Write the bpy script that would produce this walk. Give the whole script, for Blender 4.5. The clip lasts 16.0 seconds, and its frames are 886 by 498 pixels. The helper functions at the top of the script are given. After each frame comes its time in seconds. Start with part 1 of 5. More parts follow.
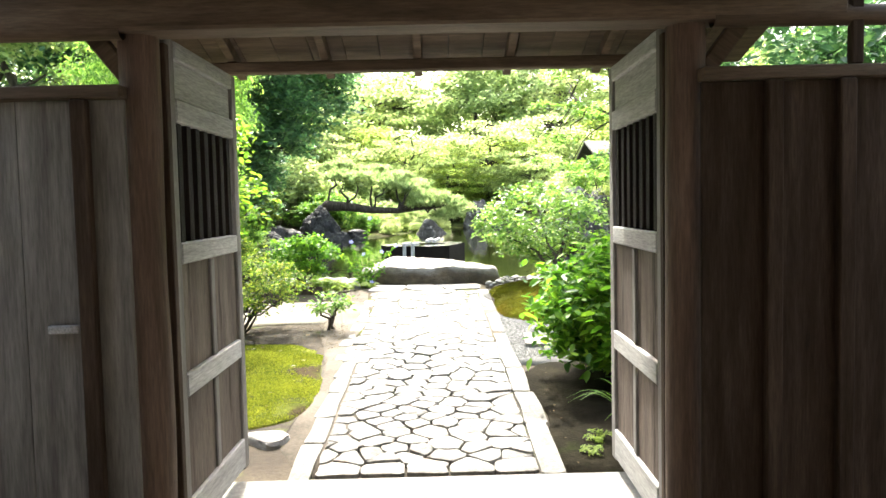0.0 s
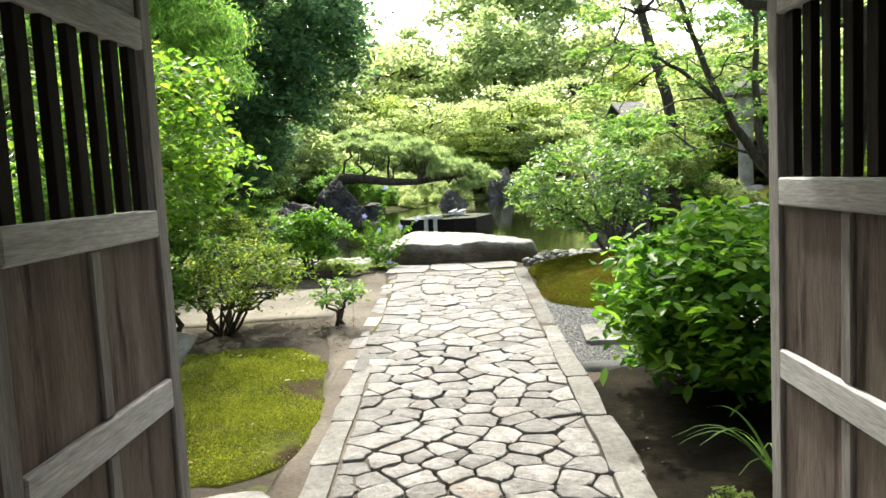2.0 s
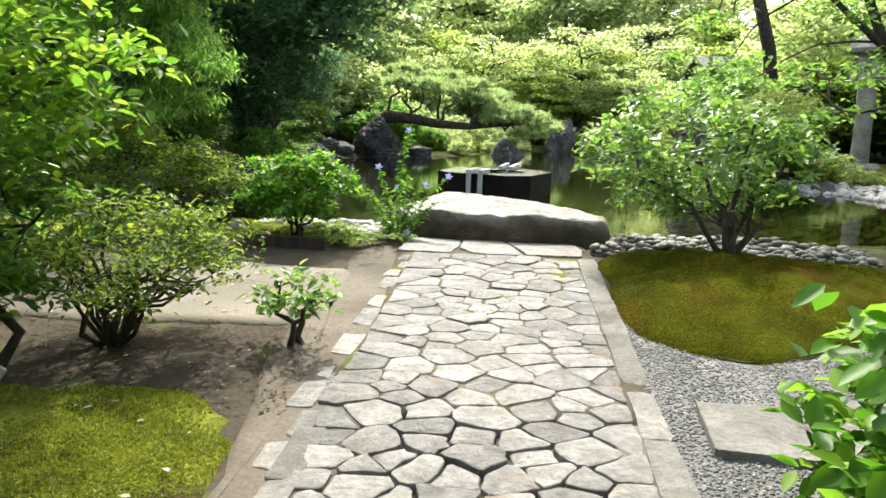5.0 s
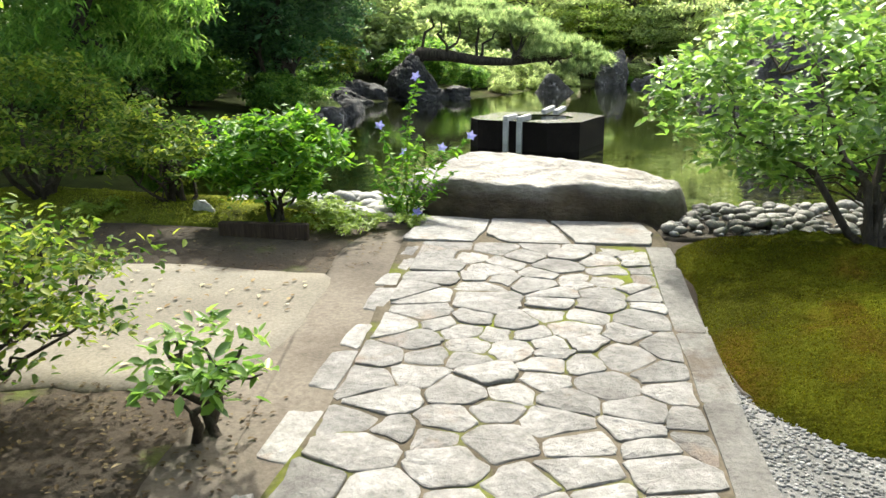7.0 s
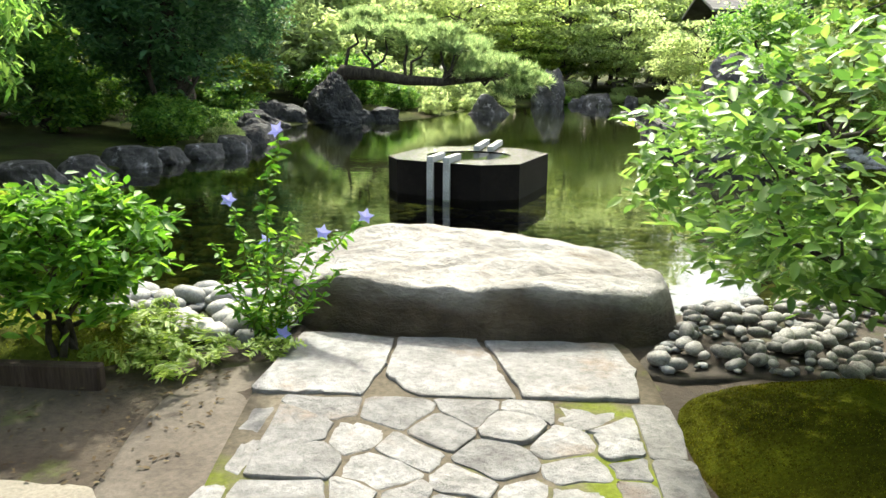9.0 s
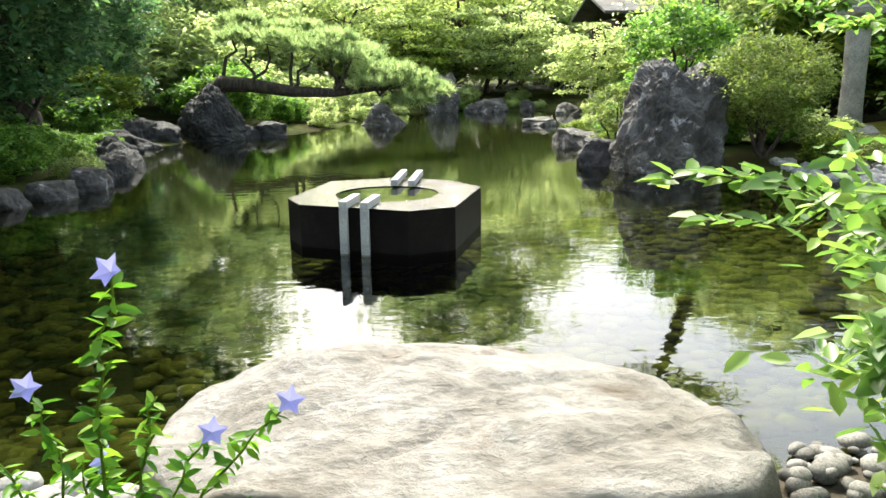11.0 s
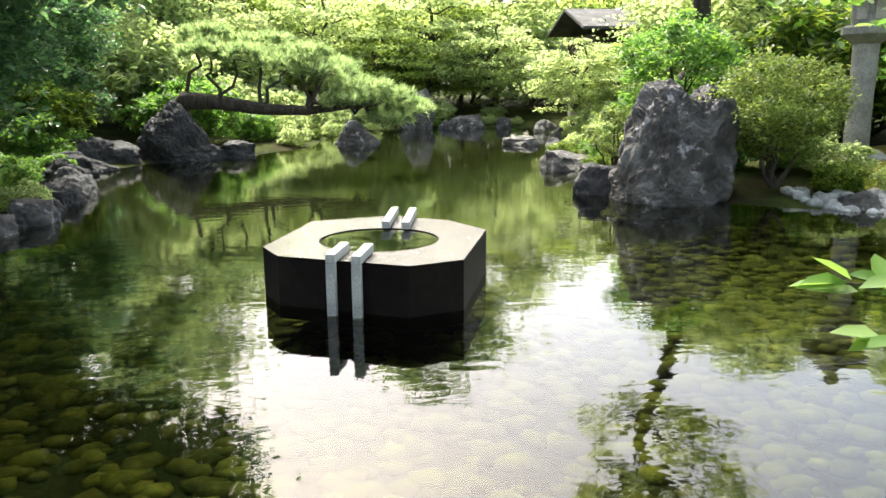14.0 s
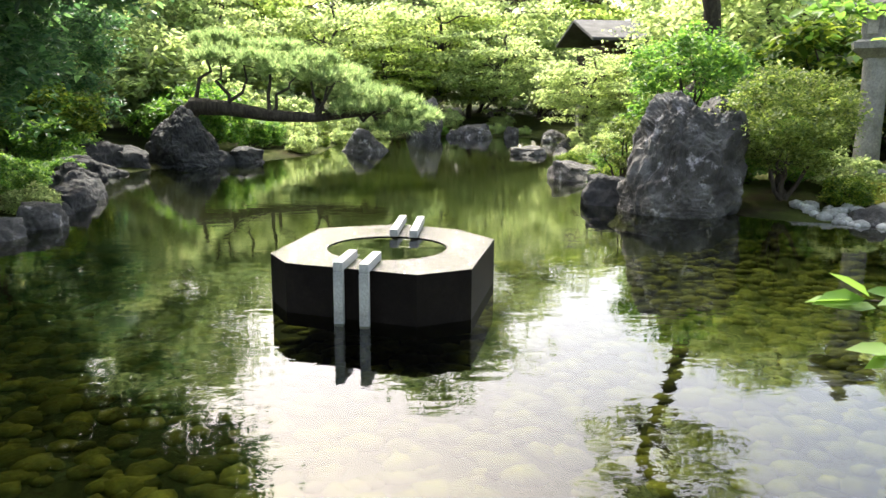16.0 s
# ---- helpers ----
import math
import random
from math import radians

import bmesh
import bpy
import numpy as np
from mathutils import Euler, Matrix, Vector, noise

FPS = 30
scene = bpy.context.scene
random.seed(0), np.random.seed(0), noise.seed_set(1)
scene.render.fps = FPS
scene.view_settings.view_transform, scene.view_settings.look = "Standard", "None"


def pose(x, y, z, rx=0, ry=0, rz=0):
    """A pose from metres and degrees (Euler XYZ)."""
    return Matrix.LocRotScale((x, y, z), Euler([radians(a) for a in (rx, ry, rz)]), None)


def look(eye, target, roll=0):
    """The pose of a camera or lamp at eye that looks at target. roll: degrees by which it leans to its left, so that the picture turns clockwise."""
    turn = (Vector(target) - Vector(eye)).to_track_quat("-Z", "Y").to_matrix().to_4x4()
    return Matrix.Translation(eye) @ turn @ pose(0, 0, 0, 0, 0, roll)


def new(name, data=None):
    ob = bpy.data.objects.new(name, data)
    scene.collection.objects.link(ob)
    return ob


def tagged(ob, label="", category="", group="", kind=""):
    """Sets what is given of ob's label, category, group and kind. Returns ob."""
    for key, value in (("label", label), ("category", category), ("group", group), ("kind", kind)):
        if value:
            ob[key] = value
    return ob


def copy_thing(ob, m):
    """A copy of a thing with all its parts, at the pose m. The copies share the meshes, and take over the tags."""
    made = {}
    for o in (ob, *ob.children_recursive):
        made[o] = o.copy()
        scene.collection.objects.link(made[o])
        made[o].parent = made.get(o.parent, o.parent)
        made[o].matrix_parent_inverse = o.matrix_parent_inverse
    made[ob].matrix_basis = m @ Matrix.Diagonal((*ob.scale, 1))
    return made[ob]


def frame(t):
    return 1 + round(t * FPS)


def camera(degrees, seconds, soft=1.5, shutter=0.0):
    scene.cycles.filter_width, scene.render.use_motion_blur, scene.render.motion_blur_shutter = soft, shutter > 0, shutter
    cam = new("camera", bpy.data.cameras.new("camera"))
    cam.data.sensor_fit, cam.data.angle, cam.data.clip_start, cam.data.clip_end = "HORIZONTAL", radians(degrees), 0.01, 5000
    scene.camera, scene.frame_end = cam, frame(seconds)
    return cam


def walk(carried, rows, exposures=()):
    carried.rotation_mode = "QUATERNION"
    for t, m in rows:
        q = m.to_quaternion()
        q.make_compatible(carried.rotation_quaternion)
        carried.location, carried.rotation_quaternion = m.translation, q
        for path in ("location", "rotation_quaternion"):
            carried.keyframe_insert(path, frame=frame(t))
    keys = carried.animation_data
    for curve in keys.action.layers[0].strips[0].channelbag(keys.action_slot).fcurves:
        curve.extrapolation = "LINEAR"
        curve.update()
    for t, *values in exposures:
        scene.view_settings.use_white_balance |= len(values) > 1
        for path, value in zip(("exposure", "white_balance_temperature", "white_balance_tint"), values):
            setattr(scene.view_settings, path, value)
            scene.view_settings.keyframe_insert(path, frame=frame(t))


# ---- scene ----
cam = camera(60.3, 16.0)
METRES, EYE, TILT, LEAN, TURN = 11.0, 1.5, 0.0, 0.0, -0.5
ROWS = [
    (0.0, 0.0, 0.0, 0.0, -0.1, -3.44, 1.3),
    (0.2, 0.0005, 0.0115, -0.0022, 0.1, -6.7, 1.95),
    (0.5, 0.0014, 0.0295, -0.0053, 1.48, -8.64, 2.67),
    (1.0, -0.0045, 0.0649, -0.0054, -0.04, -11.2, 1.54),
    (1.5, -0.0049, 0.1068, -0.0074, 0.6, -9.15, 2.37),
    (2.0, -0.0095, 0.1495, -0.0078, 1.33, -5.47, 3.0),
    (2.5, -0.0091, 0.1931, -0.0098, -1.18, -9.68, 2.3),
    (3.0, -0.0078, 0.2408, -0.0093, 2.38, -8.97, 1.28),
    (5.5, -0.0053, 0.4362, -0.0103, 5.74, -9.91, -1.65),
    (6.0, -0.009, 0.478, -0.0091, 7.11, -11.89, 1.64),
    (6.5, -0.007, 0.5167, -0.0065, 5.41, -13.11, 0.86),
    (7.0, -0.0033, 0.5567, -0.0062, 9.06, -14.19, 0.39),
    (7.5, -0.0036, 0.5994, -0.0021, 4.27, -14.8, -0.31),
    (8.0, -0.0046, 0.6452, -0.0012, 8.28, -15.31, 1.04),
    (8.5, -0.004, 0.6913, 0.0041, 6.25, -14.84, -1.11),
    (9.0, -0.0057, 0.7315, 0.006, 4.36, -13.2, -0.24),
    (9.5, -0.0095, 0.7743, 0.0105, 5.96, -12.07, -1.37),
    (10.0, -0.018, 0.8097, 0.0144, 1.58, -13.18, -1.52),
    (12.5, -0.0599, 0.9724, 0.0297, -6.62, -12.06, 0.92),
    (13.0, -0.0586, 0.9811, 0.0314, -6.53, -10.47, -0.36),
    (13.5, -0.0575, 0.9832, 0.0312, -7.15, -12.07, 0.11),
    (14.0, -0.0583, 0.9842, 0.0315, -6.83, -12.26, 0.34),
    (14.5, -0.0588, 0.9845, 0.0316, -6.49, -11.94, 0.02),
    (15.0, -0.0588, 0.9854, 0.0315, -6.53, -11.63, -0.31),
    (15.5, -0.0597, 0.986, 0.0318, -6.25, -11.66, -0.62),
    (16.0, -0.0598, 0.9863, 0.0315, -6.25, -11.62, -0.38),
]
walk(cam, [(t, pose(0, 0, EYE, TILT, LEAN, TURN) @ pose(METRES * x, METRES * y, METRES * z, 90 + pitch, roll, yaw)) for t, x, y, z, yaw, pitch, roll in ROWS],
     [(t, e, 6500, g) for t, e, g in ((0.0, 1.75, 5), (0.4, 1.35, 5), (1.0, 0.98, 4), (2.0, 0.78, 3), (6.0, 0.7, 3), (9.0, 0.86, 1), (12.5, 0.97, 4), (16.0, 0.92, 6))])

# ---- world, sun, exposure ----
SUN_EL, SUN_AZ = 50.0, -8.0          # degrees above the horizon; degrees from +y towards +x
world = bpy.data.worlds.new("sky")
scene.world = world
world.use_nodes = True
_nt = world.node_tree
_sky = _nt.nodes.new("ShaderNodeTexSky")
_sky.sky_type = "NISHITA"
_sky.sun_disc = False
_sky.sun_elevation = radians(SUN_EL)
_sky.sun_rotation = radians(SUN_AZ)
_sky.dust_density = 5.0
_sky.air_density = 1.0
_veil = _nt.nodes.new("ShaderNodeMix")       # thin bright cloud: the clear sky's light scattered again, and a pale veil
_veil.data_type, _veil.blend_type = "RGBA", "MULTIPLY"
_veil.inputs[0].default_value = 1.0
_veil.inputs[7].default_value = (2.1, 2.0, 1.95, 1)
_nt.links.new(_sky.outputs[0], _veil.inputs[6])
_haze = _nt.nodes.new("ShaderNodeMix")
_haze.data_type, _haze.blend_type = "RGBA", "ADD"
_haze.inputs[0].default_value = 1.0
_haze.inputs[7].default_value = (1.9, 2.0, 2.1, 1)
_nt.links.new(_veil.outputs[2], _haze.inputs[6])
_nt.links.new(_haze.outputs[2], _nt.nodes["Background"].inputs[0])
_nt.nodes["Background"].inputs[1].default_value = 0.15
_sd = bpy.data.lights.new("sun", "SUN")
_sd.energy, _sd.angle, _sd.color = 5.0, radians(2.0), (1.0, 0.97, 0.89)
sun = new("sun", _sd)
_az, _el = radians(SUN_AZ), radians(SUN_EL)
_from = Vector((math.sin(_az) * math.cos(_el), math.cos(_az) * math.cos(_el), math.sin(_el))) * 60
sun.matrix_world = look(_from, (0, 0, 0))

# ---- materials ----
def nodes_of(name):
    m = bpy.data.materials.new(name)
    m.use_nodes = True
    nt = m.node_tree
    return m, nt, nt.nodes, nt.links, nt.nodes["Principled BSDF"]


def noise_node(nt, vec, scale, detail=5.0, rough=0.6):
    n = nt.nodes.new("ShaderNodeTexNoise")
    n.inputs["Scale"].default_value = scale
    n.inputs["Detail"].default_value = detail
    n.inputs["Roughness"].default_value = rough
    nt.links.new(vec, n.inputs["Vector"])
    return n.outputs["Fac"]


def ramp(nt, fac, stops):
    r = nt.nodes.new("ShaderNodeValToRGB")
    e = r.color_ramp.elements
    while len(e) < len(stops):
        e.new(0.5)
    for el, (p, c) in zip(e, stops):
        el.position, el.color = p, (*c, 1.0)
    nt.links.new(fac, r.inputs[0])
    return r.outputs[0]


def mixc(nt, fac, a, b, mode="MIX"):
    m = nt.nodes.new("ShaderNodeMix")
    m.data_type, m.blend_type = "RGBA", mode
    if isinstance(fac, (int, float)):
        m.inputs[0].default_value = fac
    else:
        nt.links.new(fac, m.inputs[0])
    for s, v in ((6, a), (7, b)):
        if isinstance(v, tuple):
            m.inputs[s].default_value = (*v, 1.0)
        else:
            nt.links.new(v, m.inputs[s])
    return m.outputs[2]


def surf(name, dark, mid, light, big=1.2, fine=18.0, rough=0.85, bump=0.4, stretch=(1, 1, 1), vary=0.0, spec=0.3, island=False, depth=0.01, patch_c=None, patch_s=0.6, patch_at=0.55):
    """A mottled matt surface: big blotches, fine grain, bump; vary: lightness that changes from piece to piece."""
    m, nt, N, L, bs = nodes_of(name)
    tc = N.new("ShaderNodeTexCoord")
    mp = N.new("ShaderNodeMapping")
    mp.inputs["Scale"].default_value = stretch
    L.new(tc.outputs["Object"], mp.inputs["Vector"])
    v = mp.outputs[0]
    if vary:
        info = N.new("ShaderNodeNewGeometry") if island else N.new("ShaderNodeObjectInfo")
        rnd = info.outputs["Random Per Island"] if island else info.outputs["Random"]
        add = N.new("ShaderNodeVectorMath")
        add.operation = "MULTIPLY_ADD"
        add.inputs[1].default_value = (1, 1, 1)
        comb = N.new("ShaderNodeMath")
        comb.operation = "MULTIPLY"
        comb.inputs[1].default_value = 37.0
        L.new(rnd, comb.inputs[0])
        L.new(v, add.inputs[0])
        L.new(comb.outputs[0], add.inputs[2])
        v = add.outputs[0]
    b = noise_node(nt, v, big, 4)
    f = noise_node(nt, v, fine, 8, 0.7)
    c = ramp(nt, b, ((0.3, dark), (0.5, mid), (0.72, light)))
    g = ramp(nt, f, ((0.3, (0.5, 0.5, 0.5)), (0.7, (1.35, 1.35, 1.35))))
    c = mixc(nt, 0.75, c, g, "MULTIPLY")
    if patch_c:
        p = noise_node(nt, v, patch_s, 6, 0.65)
        k = ramp(nt, p, ((patch_at, (0, 0, 0)), (patch_at + 0.1, (1, 1, 1))))
        c = mixc(nt, k, c, mixc(nt, 0.6, patch_c, g, "MULTIPLY"))
    if vary:
        s = N.new("ShaderNodeMapRange")
        s.inputs[3].default_value, s.inputs[4].default_value = 1 - vary, 1 + vary * 0.6
        L.new(rnd, s.inputs[0])
        hs = N.new("ShaderNodeHueSaturation")
        L.new(s.outputs[0], hs.inputs["Value"])
        L.new(c, hs.inputs["Color"])
        c = hs.outputs[0]
    L.new(c, bs.inputs["Base Color"])
    bs.inputs["Roughness"].default_value = rough
    bs.inputs["Specular IOR Level"].default_value = spec
    if bump:
        bn = N.new("ShaderNodeBump")
        bn.inputs["Strength"].default_value = bump
        bn.inputs["Distance"].default_value = depth
        L.new(f, bn.inputs["Height"])
        L.new(bn.outputs[0], bs.inputs["Normal"])
    return m


def leaf_mat(name, a, b, c, gloss=0.45, through_=0.5, spec=0.3):
    """Leaves: each one has its own green, and lets some light through."""
    m, nt, N, L, bs = nodes_of(name)
    geo = N.new("ShaderNodeNewGeometry")
    col = ramp(nt, geo.outputs["Random Per Island"], ((0.05, a), (0.5, b), (0.95, c)))
    tc = N.new("ShaderNodeTexCoord")
    n = noise_node(nt, tc.outputs["Object"], 1.6, 3)
    g = ramp(nt, n, ((0.3, (0.65, 0.7, 0.6)), (0.7, (1.25, 1.2, 1.1))))
    col = mixc(nt, 0.8, col, g, "MULTIPLY")
    L.new(col, bs.inputs["Base Color"])
    bs.inputs["Roughness"].default_value = gloss
    bs.inputs["Specular IOR Level"].default_value = spec
    tr = N.new("ShaderNodeBsdfTranslucent")
    warm = mixc(nt, 1.0, col, (1.8, 1.8, 1.3), "MULTIPLY")
    L.new(warm, tr.inputs[0])
    mx = N.new("ShaderNodeMixShader")
    mx.inputs[0].default_value = through_
    L.new(bs.outputs[0], mx.inputs[1])
    L.new(tr.outputs[0], mx.inputs[2])
    L.new(mx.outputs[0], N["Material Output"].inputs[0])
    return m


M_SOIL = surf("soil", (0.02, 0.015, 0.009), (0.042, 0.031, 0.02), (0.085, 0.066, 0.043), 0.9, 30, 0.95, 0.8, patch_c=(0.07, 0.085, 0.012), patch_s=1.5, patch_at=0.55)
# black soil colour that also stands in for the hydrangea's deep shade
M_SHADEHUMUS = surf("shaded_leaf_mould", (0.007, 0.006, 0.004), (0.014, 0.012, 0.008), (0.028, 0.024, 0.015), 2.5, 40, 0.95, 1.0, patch_c=(0.02, 0.026, 0.008), patch_s=1.2, patch_at=0.58, spec=0.03)
M_BANK = surf("mossy_bank", (0.018, 0.022, 0.008), (0.04, 0.048, 0.013), (0.075, 0.085, 0.02), 0.8, 26, 0.95, 1.0, patch_c=(0.035, 0.026, 0.015), patch_s=0.6, patch_at=0.55, depth=0.03, spec=0.04)
# earth brown that also carries a painted shadow
M_SHADEEARTH = surf("shaded_trodden_earth", (0.062, 0.049, 0.036), (0.10, 0.083, 0.064), (0.15, 0.128, 0.102), 1.4, 40, 0.95, 0.5)
M_SAND = surf("trodden_sand", (0.125, 0.11, 0.086), (0.175, 0.156, 0.123), (0.225, 0.202, 0.163), 1.1, 60, 0.95, 0.4)
M_MOSS = surf("moss", (0.035, 0.04, 0.010), (0.11, 0.125, 0.018), (0.22, 0.225, 0.035), 2.2, 30, 0.95, 1.0, patch_c=(0.05, 0.036, 0.02), patch_s=1.5, patch_at=0.53, depth=0.02, spec=0.04)
M_MOSSGOLD = surf("golden_moss", (0.09, 0.08, 0.015), (0.19, 0.17, 0.028), (0.30, 0.27, 0.05), 1.2, 14, 0.95, 0.8, spec=0.05, depth=0.03, patch_c=(0.12, 0.14, 0.02), patch_s=0.7, patch_at=0.52)
M_MOSSBROWN = surf("brown_moss", (0.022, 0.024, 0.002), (0.055, 0.058, 0.004), (0.12, 0.135, 0.008), 1.3, 40, 0.95, 1.0, patch_c=(0.075, 0.048, 0.005), patch_s=0.9, patch_at=0.48, depth=0.03, spec=0.02)
M_GRAVELBED = surf("gravel_bed", (0.10, 0.098, 0.09), (0.16, 0.157, 0.15), (0.22, 0.215, 0.205), 3.0, 70, 0.95, 0.8)
M_GRAVEL = surf("gravel", (0.12, 0.12, 0.115), (0.20, 0.197, 0.19), (0.29, 0.283, 0.27), 8, 60, 0.9, 0.2, vary=0.5, island=True)
M_JOINT = surf("path_joint", (0.025, 0.02, 0.014), (0.05, 0.04, 0.028), (0.08, 0.066, 0.048), 2.0, 35, 0.95, 0.6, patch_c=(0.07, 0.085, 0.02), patch_s=1.1, patch_at=0.54)
M_JOINTMOSS = surf("mossy_path_joint", (0.055, 0.045, 0.031), (0.095, 0.08, 0.058), (0.14, 0.12, 0.09), 2.0, 35, 0.95, 0.6, patch_c=(0.11, 0.13, 0.018), patch_s=1.3, patch_at=0.53, spec=0.05)
M_FLAG = surf("flagstone", (0.14, 0.132, 0.122), (0.215, 0.205, 0.193), (0.29, 0.28, 0.266), 5.0, 26, 0.8, 0.9, vary=0.3, depth=0.02, patch_c=(0.20, 0.16, 0.13), patch_s=2.2, patch_at=0.58)
M_KERB = surf("kerb_stone", (0.12, 0.113, 0.102), (0.175, 0.166, 0.152), (0.25, 0.24, 0.222), 3, 30, 0.85, 0.8, vary=0.25, depth=0.02, patch_c=(0.11, 0.09, 0.07), patch_s=2.0, patch_at=0.58)
M_THRESH = surf("threshold_stone", (0.12, 0.114, 0.105), (0.17, 0.164, 0.155), (0.22, 0.214, 0.204), 2.2, 30, 0.7, 0.5, patch_c=(0.13, 0.105, 0.085), patch_s=6.0, patch_at=0.6)
M_BOULDER = surf("granite_boulder", (0.17, 0.15, 0.125), (0.275, 0.255, 0.228), (0.37, 0.35, 0.322), 2.4, 14, 0.8, 1.0, stretch=(1, 1.3, 1.5), depth=0.045, patch_c=(0.14, 0.10, 0.065), patch_s=1.4, patch_at=0.58)
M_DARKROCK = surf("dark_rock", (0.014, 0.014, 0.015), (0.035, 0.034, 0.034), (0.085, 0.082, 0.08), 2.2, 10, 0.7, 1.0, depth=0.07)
M_GREYROCK = surf("grey_rock", (0.03, 0.027, 0.024), (0.07, 0.064, 0.057), (0.17, 0.16, 0.15), 2.6, 20, 0.7, 1.0, depth=0.04, patch_c=(0.42, 0.39, 0.385), patch_s=4.0, patch_at=0.58)
M_PEBBLE = surf("pebble", (0.10, 0.093, 0.082), (0.18, 0.17, 0.152), (0.27, 0.258, 0.235), 6, 30, 0.65, 0.2, vary=0.45)
M_PALEPEBBLE = surf("pale_pebble", (0.22, 0.21, 0.19), (0.33, 0.32, 0.295), (0.45, 0.44, 0.41), 6, 30, 0.6, 0.2, vary=0.35)
M_PALEGRAVEL = surf("pale_shore_pebble", (0.22, 0.21, 0.19), (0.33, 0.32, 0.295), (0.45, 0.44, 0.41), 6, 30, 0.6, 0.2, vary=0.4, island=True)
M_BEDSTONE = surf("pond_bed_stone", (0.045, 0.046, 0.013), (0.10, 0.094, 0.026), (0.19, 0.165, 0.05), 6, 30, 0.8, 0.5, vary=0.6, island=True)
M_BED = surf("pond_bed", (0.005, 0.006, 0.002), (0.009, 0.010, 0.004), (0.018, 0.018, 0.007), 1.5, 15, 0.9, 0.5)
M_BLACKSTONE = surf("black_granite", (0.005, 0.0038, 0.0032), (0.008, 0.006, 0.005), (0.015, 0.0115, 0.0095), 3, 40, 0.55, 0.2, spec=0.1)
M_WETTOP = surf("wet_black_granite", (0.012, 0.012, 0.012), (0.02, 0.02, 0.02), (0.03, 0.03, 0.03), 3, 13, 0.06, 0.8, spec=0.9, depth=0.02)
M_WETTOP.node_tree.nodes["Principled BSDF"].inputs["IOR"].default_value = 1.65
M_CUTSTONE = surf("pale_cut_stone", (0.26, 0.26, 0.25), (0.36, 0.36, 0.345), (0.46, 0.455, 0.44), 5, 55, 0.75, 0.3)
M_LANTERN = surf("weathered_lantern_stone", (0.15, 0.14, 0.115), (0.24, 0.225, 0.19), (0.33, 0.31, 0.27), 3, 30, 0.9, 0.5)
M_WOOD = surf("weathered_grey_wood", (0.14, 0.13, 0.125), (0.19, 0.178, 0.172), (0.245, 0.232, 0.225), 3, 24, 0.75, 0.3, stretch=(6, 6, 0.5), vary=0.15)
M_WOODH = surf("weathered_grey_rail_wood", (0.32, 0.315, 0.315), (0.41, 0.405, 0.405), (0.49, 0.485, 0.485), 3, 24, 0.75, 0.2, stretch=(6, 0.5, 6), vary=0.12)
M_DARKWOOD = surf("dark_stained_wood", (0.038, 0.026, 0.019), (0.062, 0.043, 0.032), (0.10, 0.072, 0.055), 3, 22, 0.8, 0.3, spec=0.12, stretch=(6, 6, 0.5), vary=0.2)
M_FENCE = surf("grey_fence_wood", (0.13, 0.122, 0.112), (0.205, 0.195, 0.18), (0.28, 0.268, 0.25), 3, 16, 0.8, 0.2, stretch=(6, 6, 0.5), vary=0.12)
M_PANEL = surf("brown_panel_wood", (0.092, 0.072, 0.062), (0.14, 0.112, 0.097), (0.19, 0.155, 0.135), 2, 20, 0.8, 0.25, stretch=(5, 5, 0.6), vary=0.2, spec=0.15, patch_c=(0.04, 0.028, 0.023), patch_s=1.5, patch_at=0.55)
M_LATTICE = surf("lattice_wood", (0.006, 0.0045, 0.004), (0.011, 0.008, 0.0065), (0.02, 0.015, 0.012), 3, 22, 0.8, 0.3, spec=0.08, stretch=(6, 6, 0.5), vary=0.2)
M_POST = surf("reddish_post_wood", (0.085, 0.054, 0.042), (0.135, 0.09, 0.07), (0.19, 0.132, 0.105), 3, 22, 0.65, 0.3, stretch=(5, 5, 0.4))
M_BEAM = surf("dark_beam_wood", (0.07, 0.048, 0.033), (0.115, 0.082, 0.058), (0.17, 0.125, 0.09), 3, 22, 0.7, 0.35, stretch=(0.5, 5, 5), vary=0.15)
M_BARK = surf("bark", (0.03, 0.024, 0.018), (0.06, 0.048, 0.036), (0.11, 0.09, 0.07), 4, 26, 0.95, 1.0, stretch=(4, 4, 1), depth=0.02)
M_ROOF = surf("roof_shingle", (0.06, 0.055, 0.05), (0.10, 0.095, 0.088), (0.15, 0.145, 0.135), 2, 20, 0.9, 0.4)
M_PLASTER = surf("plain_plaster", (0.30, 0.27, 0.22), (0.36, 0.33, 0.27), (0.42, 0.38, 0.32), 1, 30, 0.95, 0.2)
M_METAL = surf("rusty_edging", (0.02, 0.016, 0.013), (0.035, 0.028, 0.022), (0.06, 0.048, 0.038), 5, 40, 0.7, 0.2)

L_AZALEA = leaf_mat("azalea_leaf", (0.038, 0.08, 0.014), (0.09, 0.15, 0.024), (0.23, 0.27, 0.045), 0.5, 0.5, 0.14)
L_CAMELLIA = leaf_mat("camellia_leaf", (0.05, 0.12, 0.028), (0.11, 0.22, 0.045), (0.23, 0.35, 0.075), 0.42, 0.55, 0.3)
L_SHORE = leaf_mat("glossy_shore_leaf", (0.06, 0.13, 0.03), (0.125, 0.225, 0.05), (0.23, 0.34, 0.085), 0.38, 0.45, 0.4)
L_HYDRANGEA = leaf_mat("hydrangea_leaf", (0.04, 0.115, 0.012), (0.085, 0.20, 0.02), (0.18, 0.32, 0.035), 0.45, 0.45, 0.22)
L_SAPLING = leaf_mat("sapling_leaf", (0.045, 0.115, 0.014), (0.10, 0.20, 0.024), (0.21, 0.31, 0.042), 0.45, 0.6)
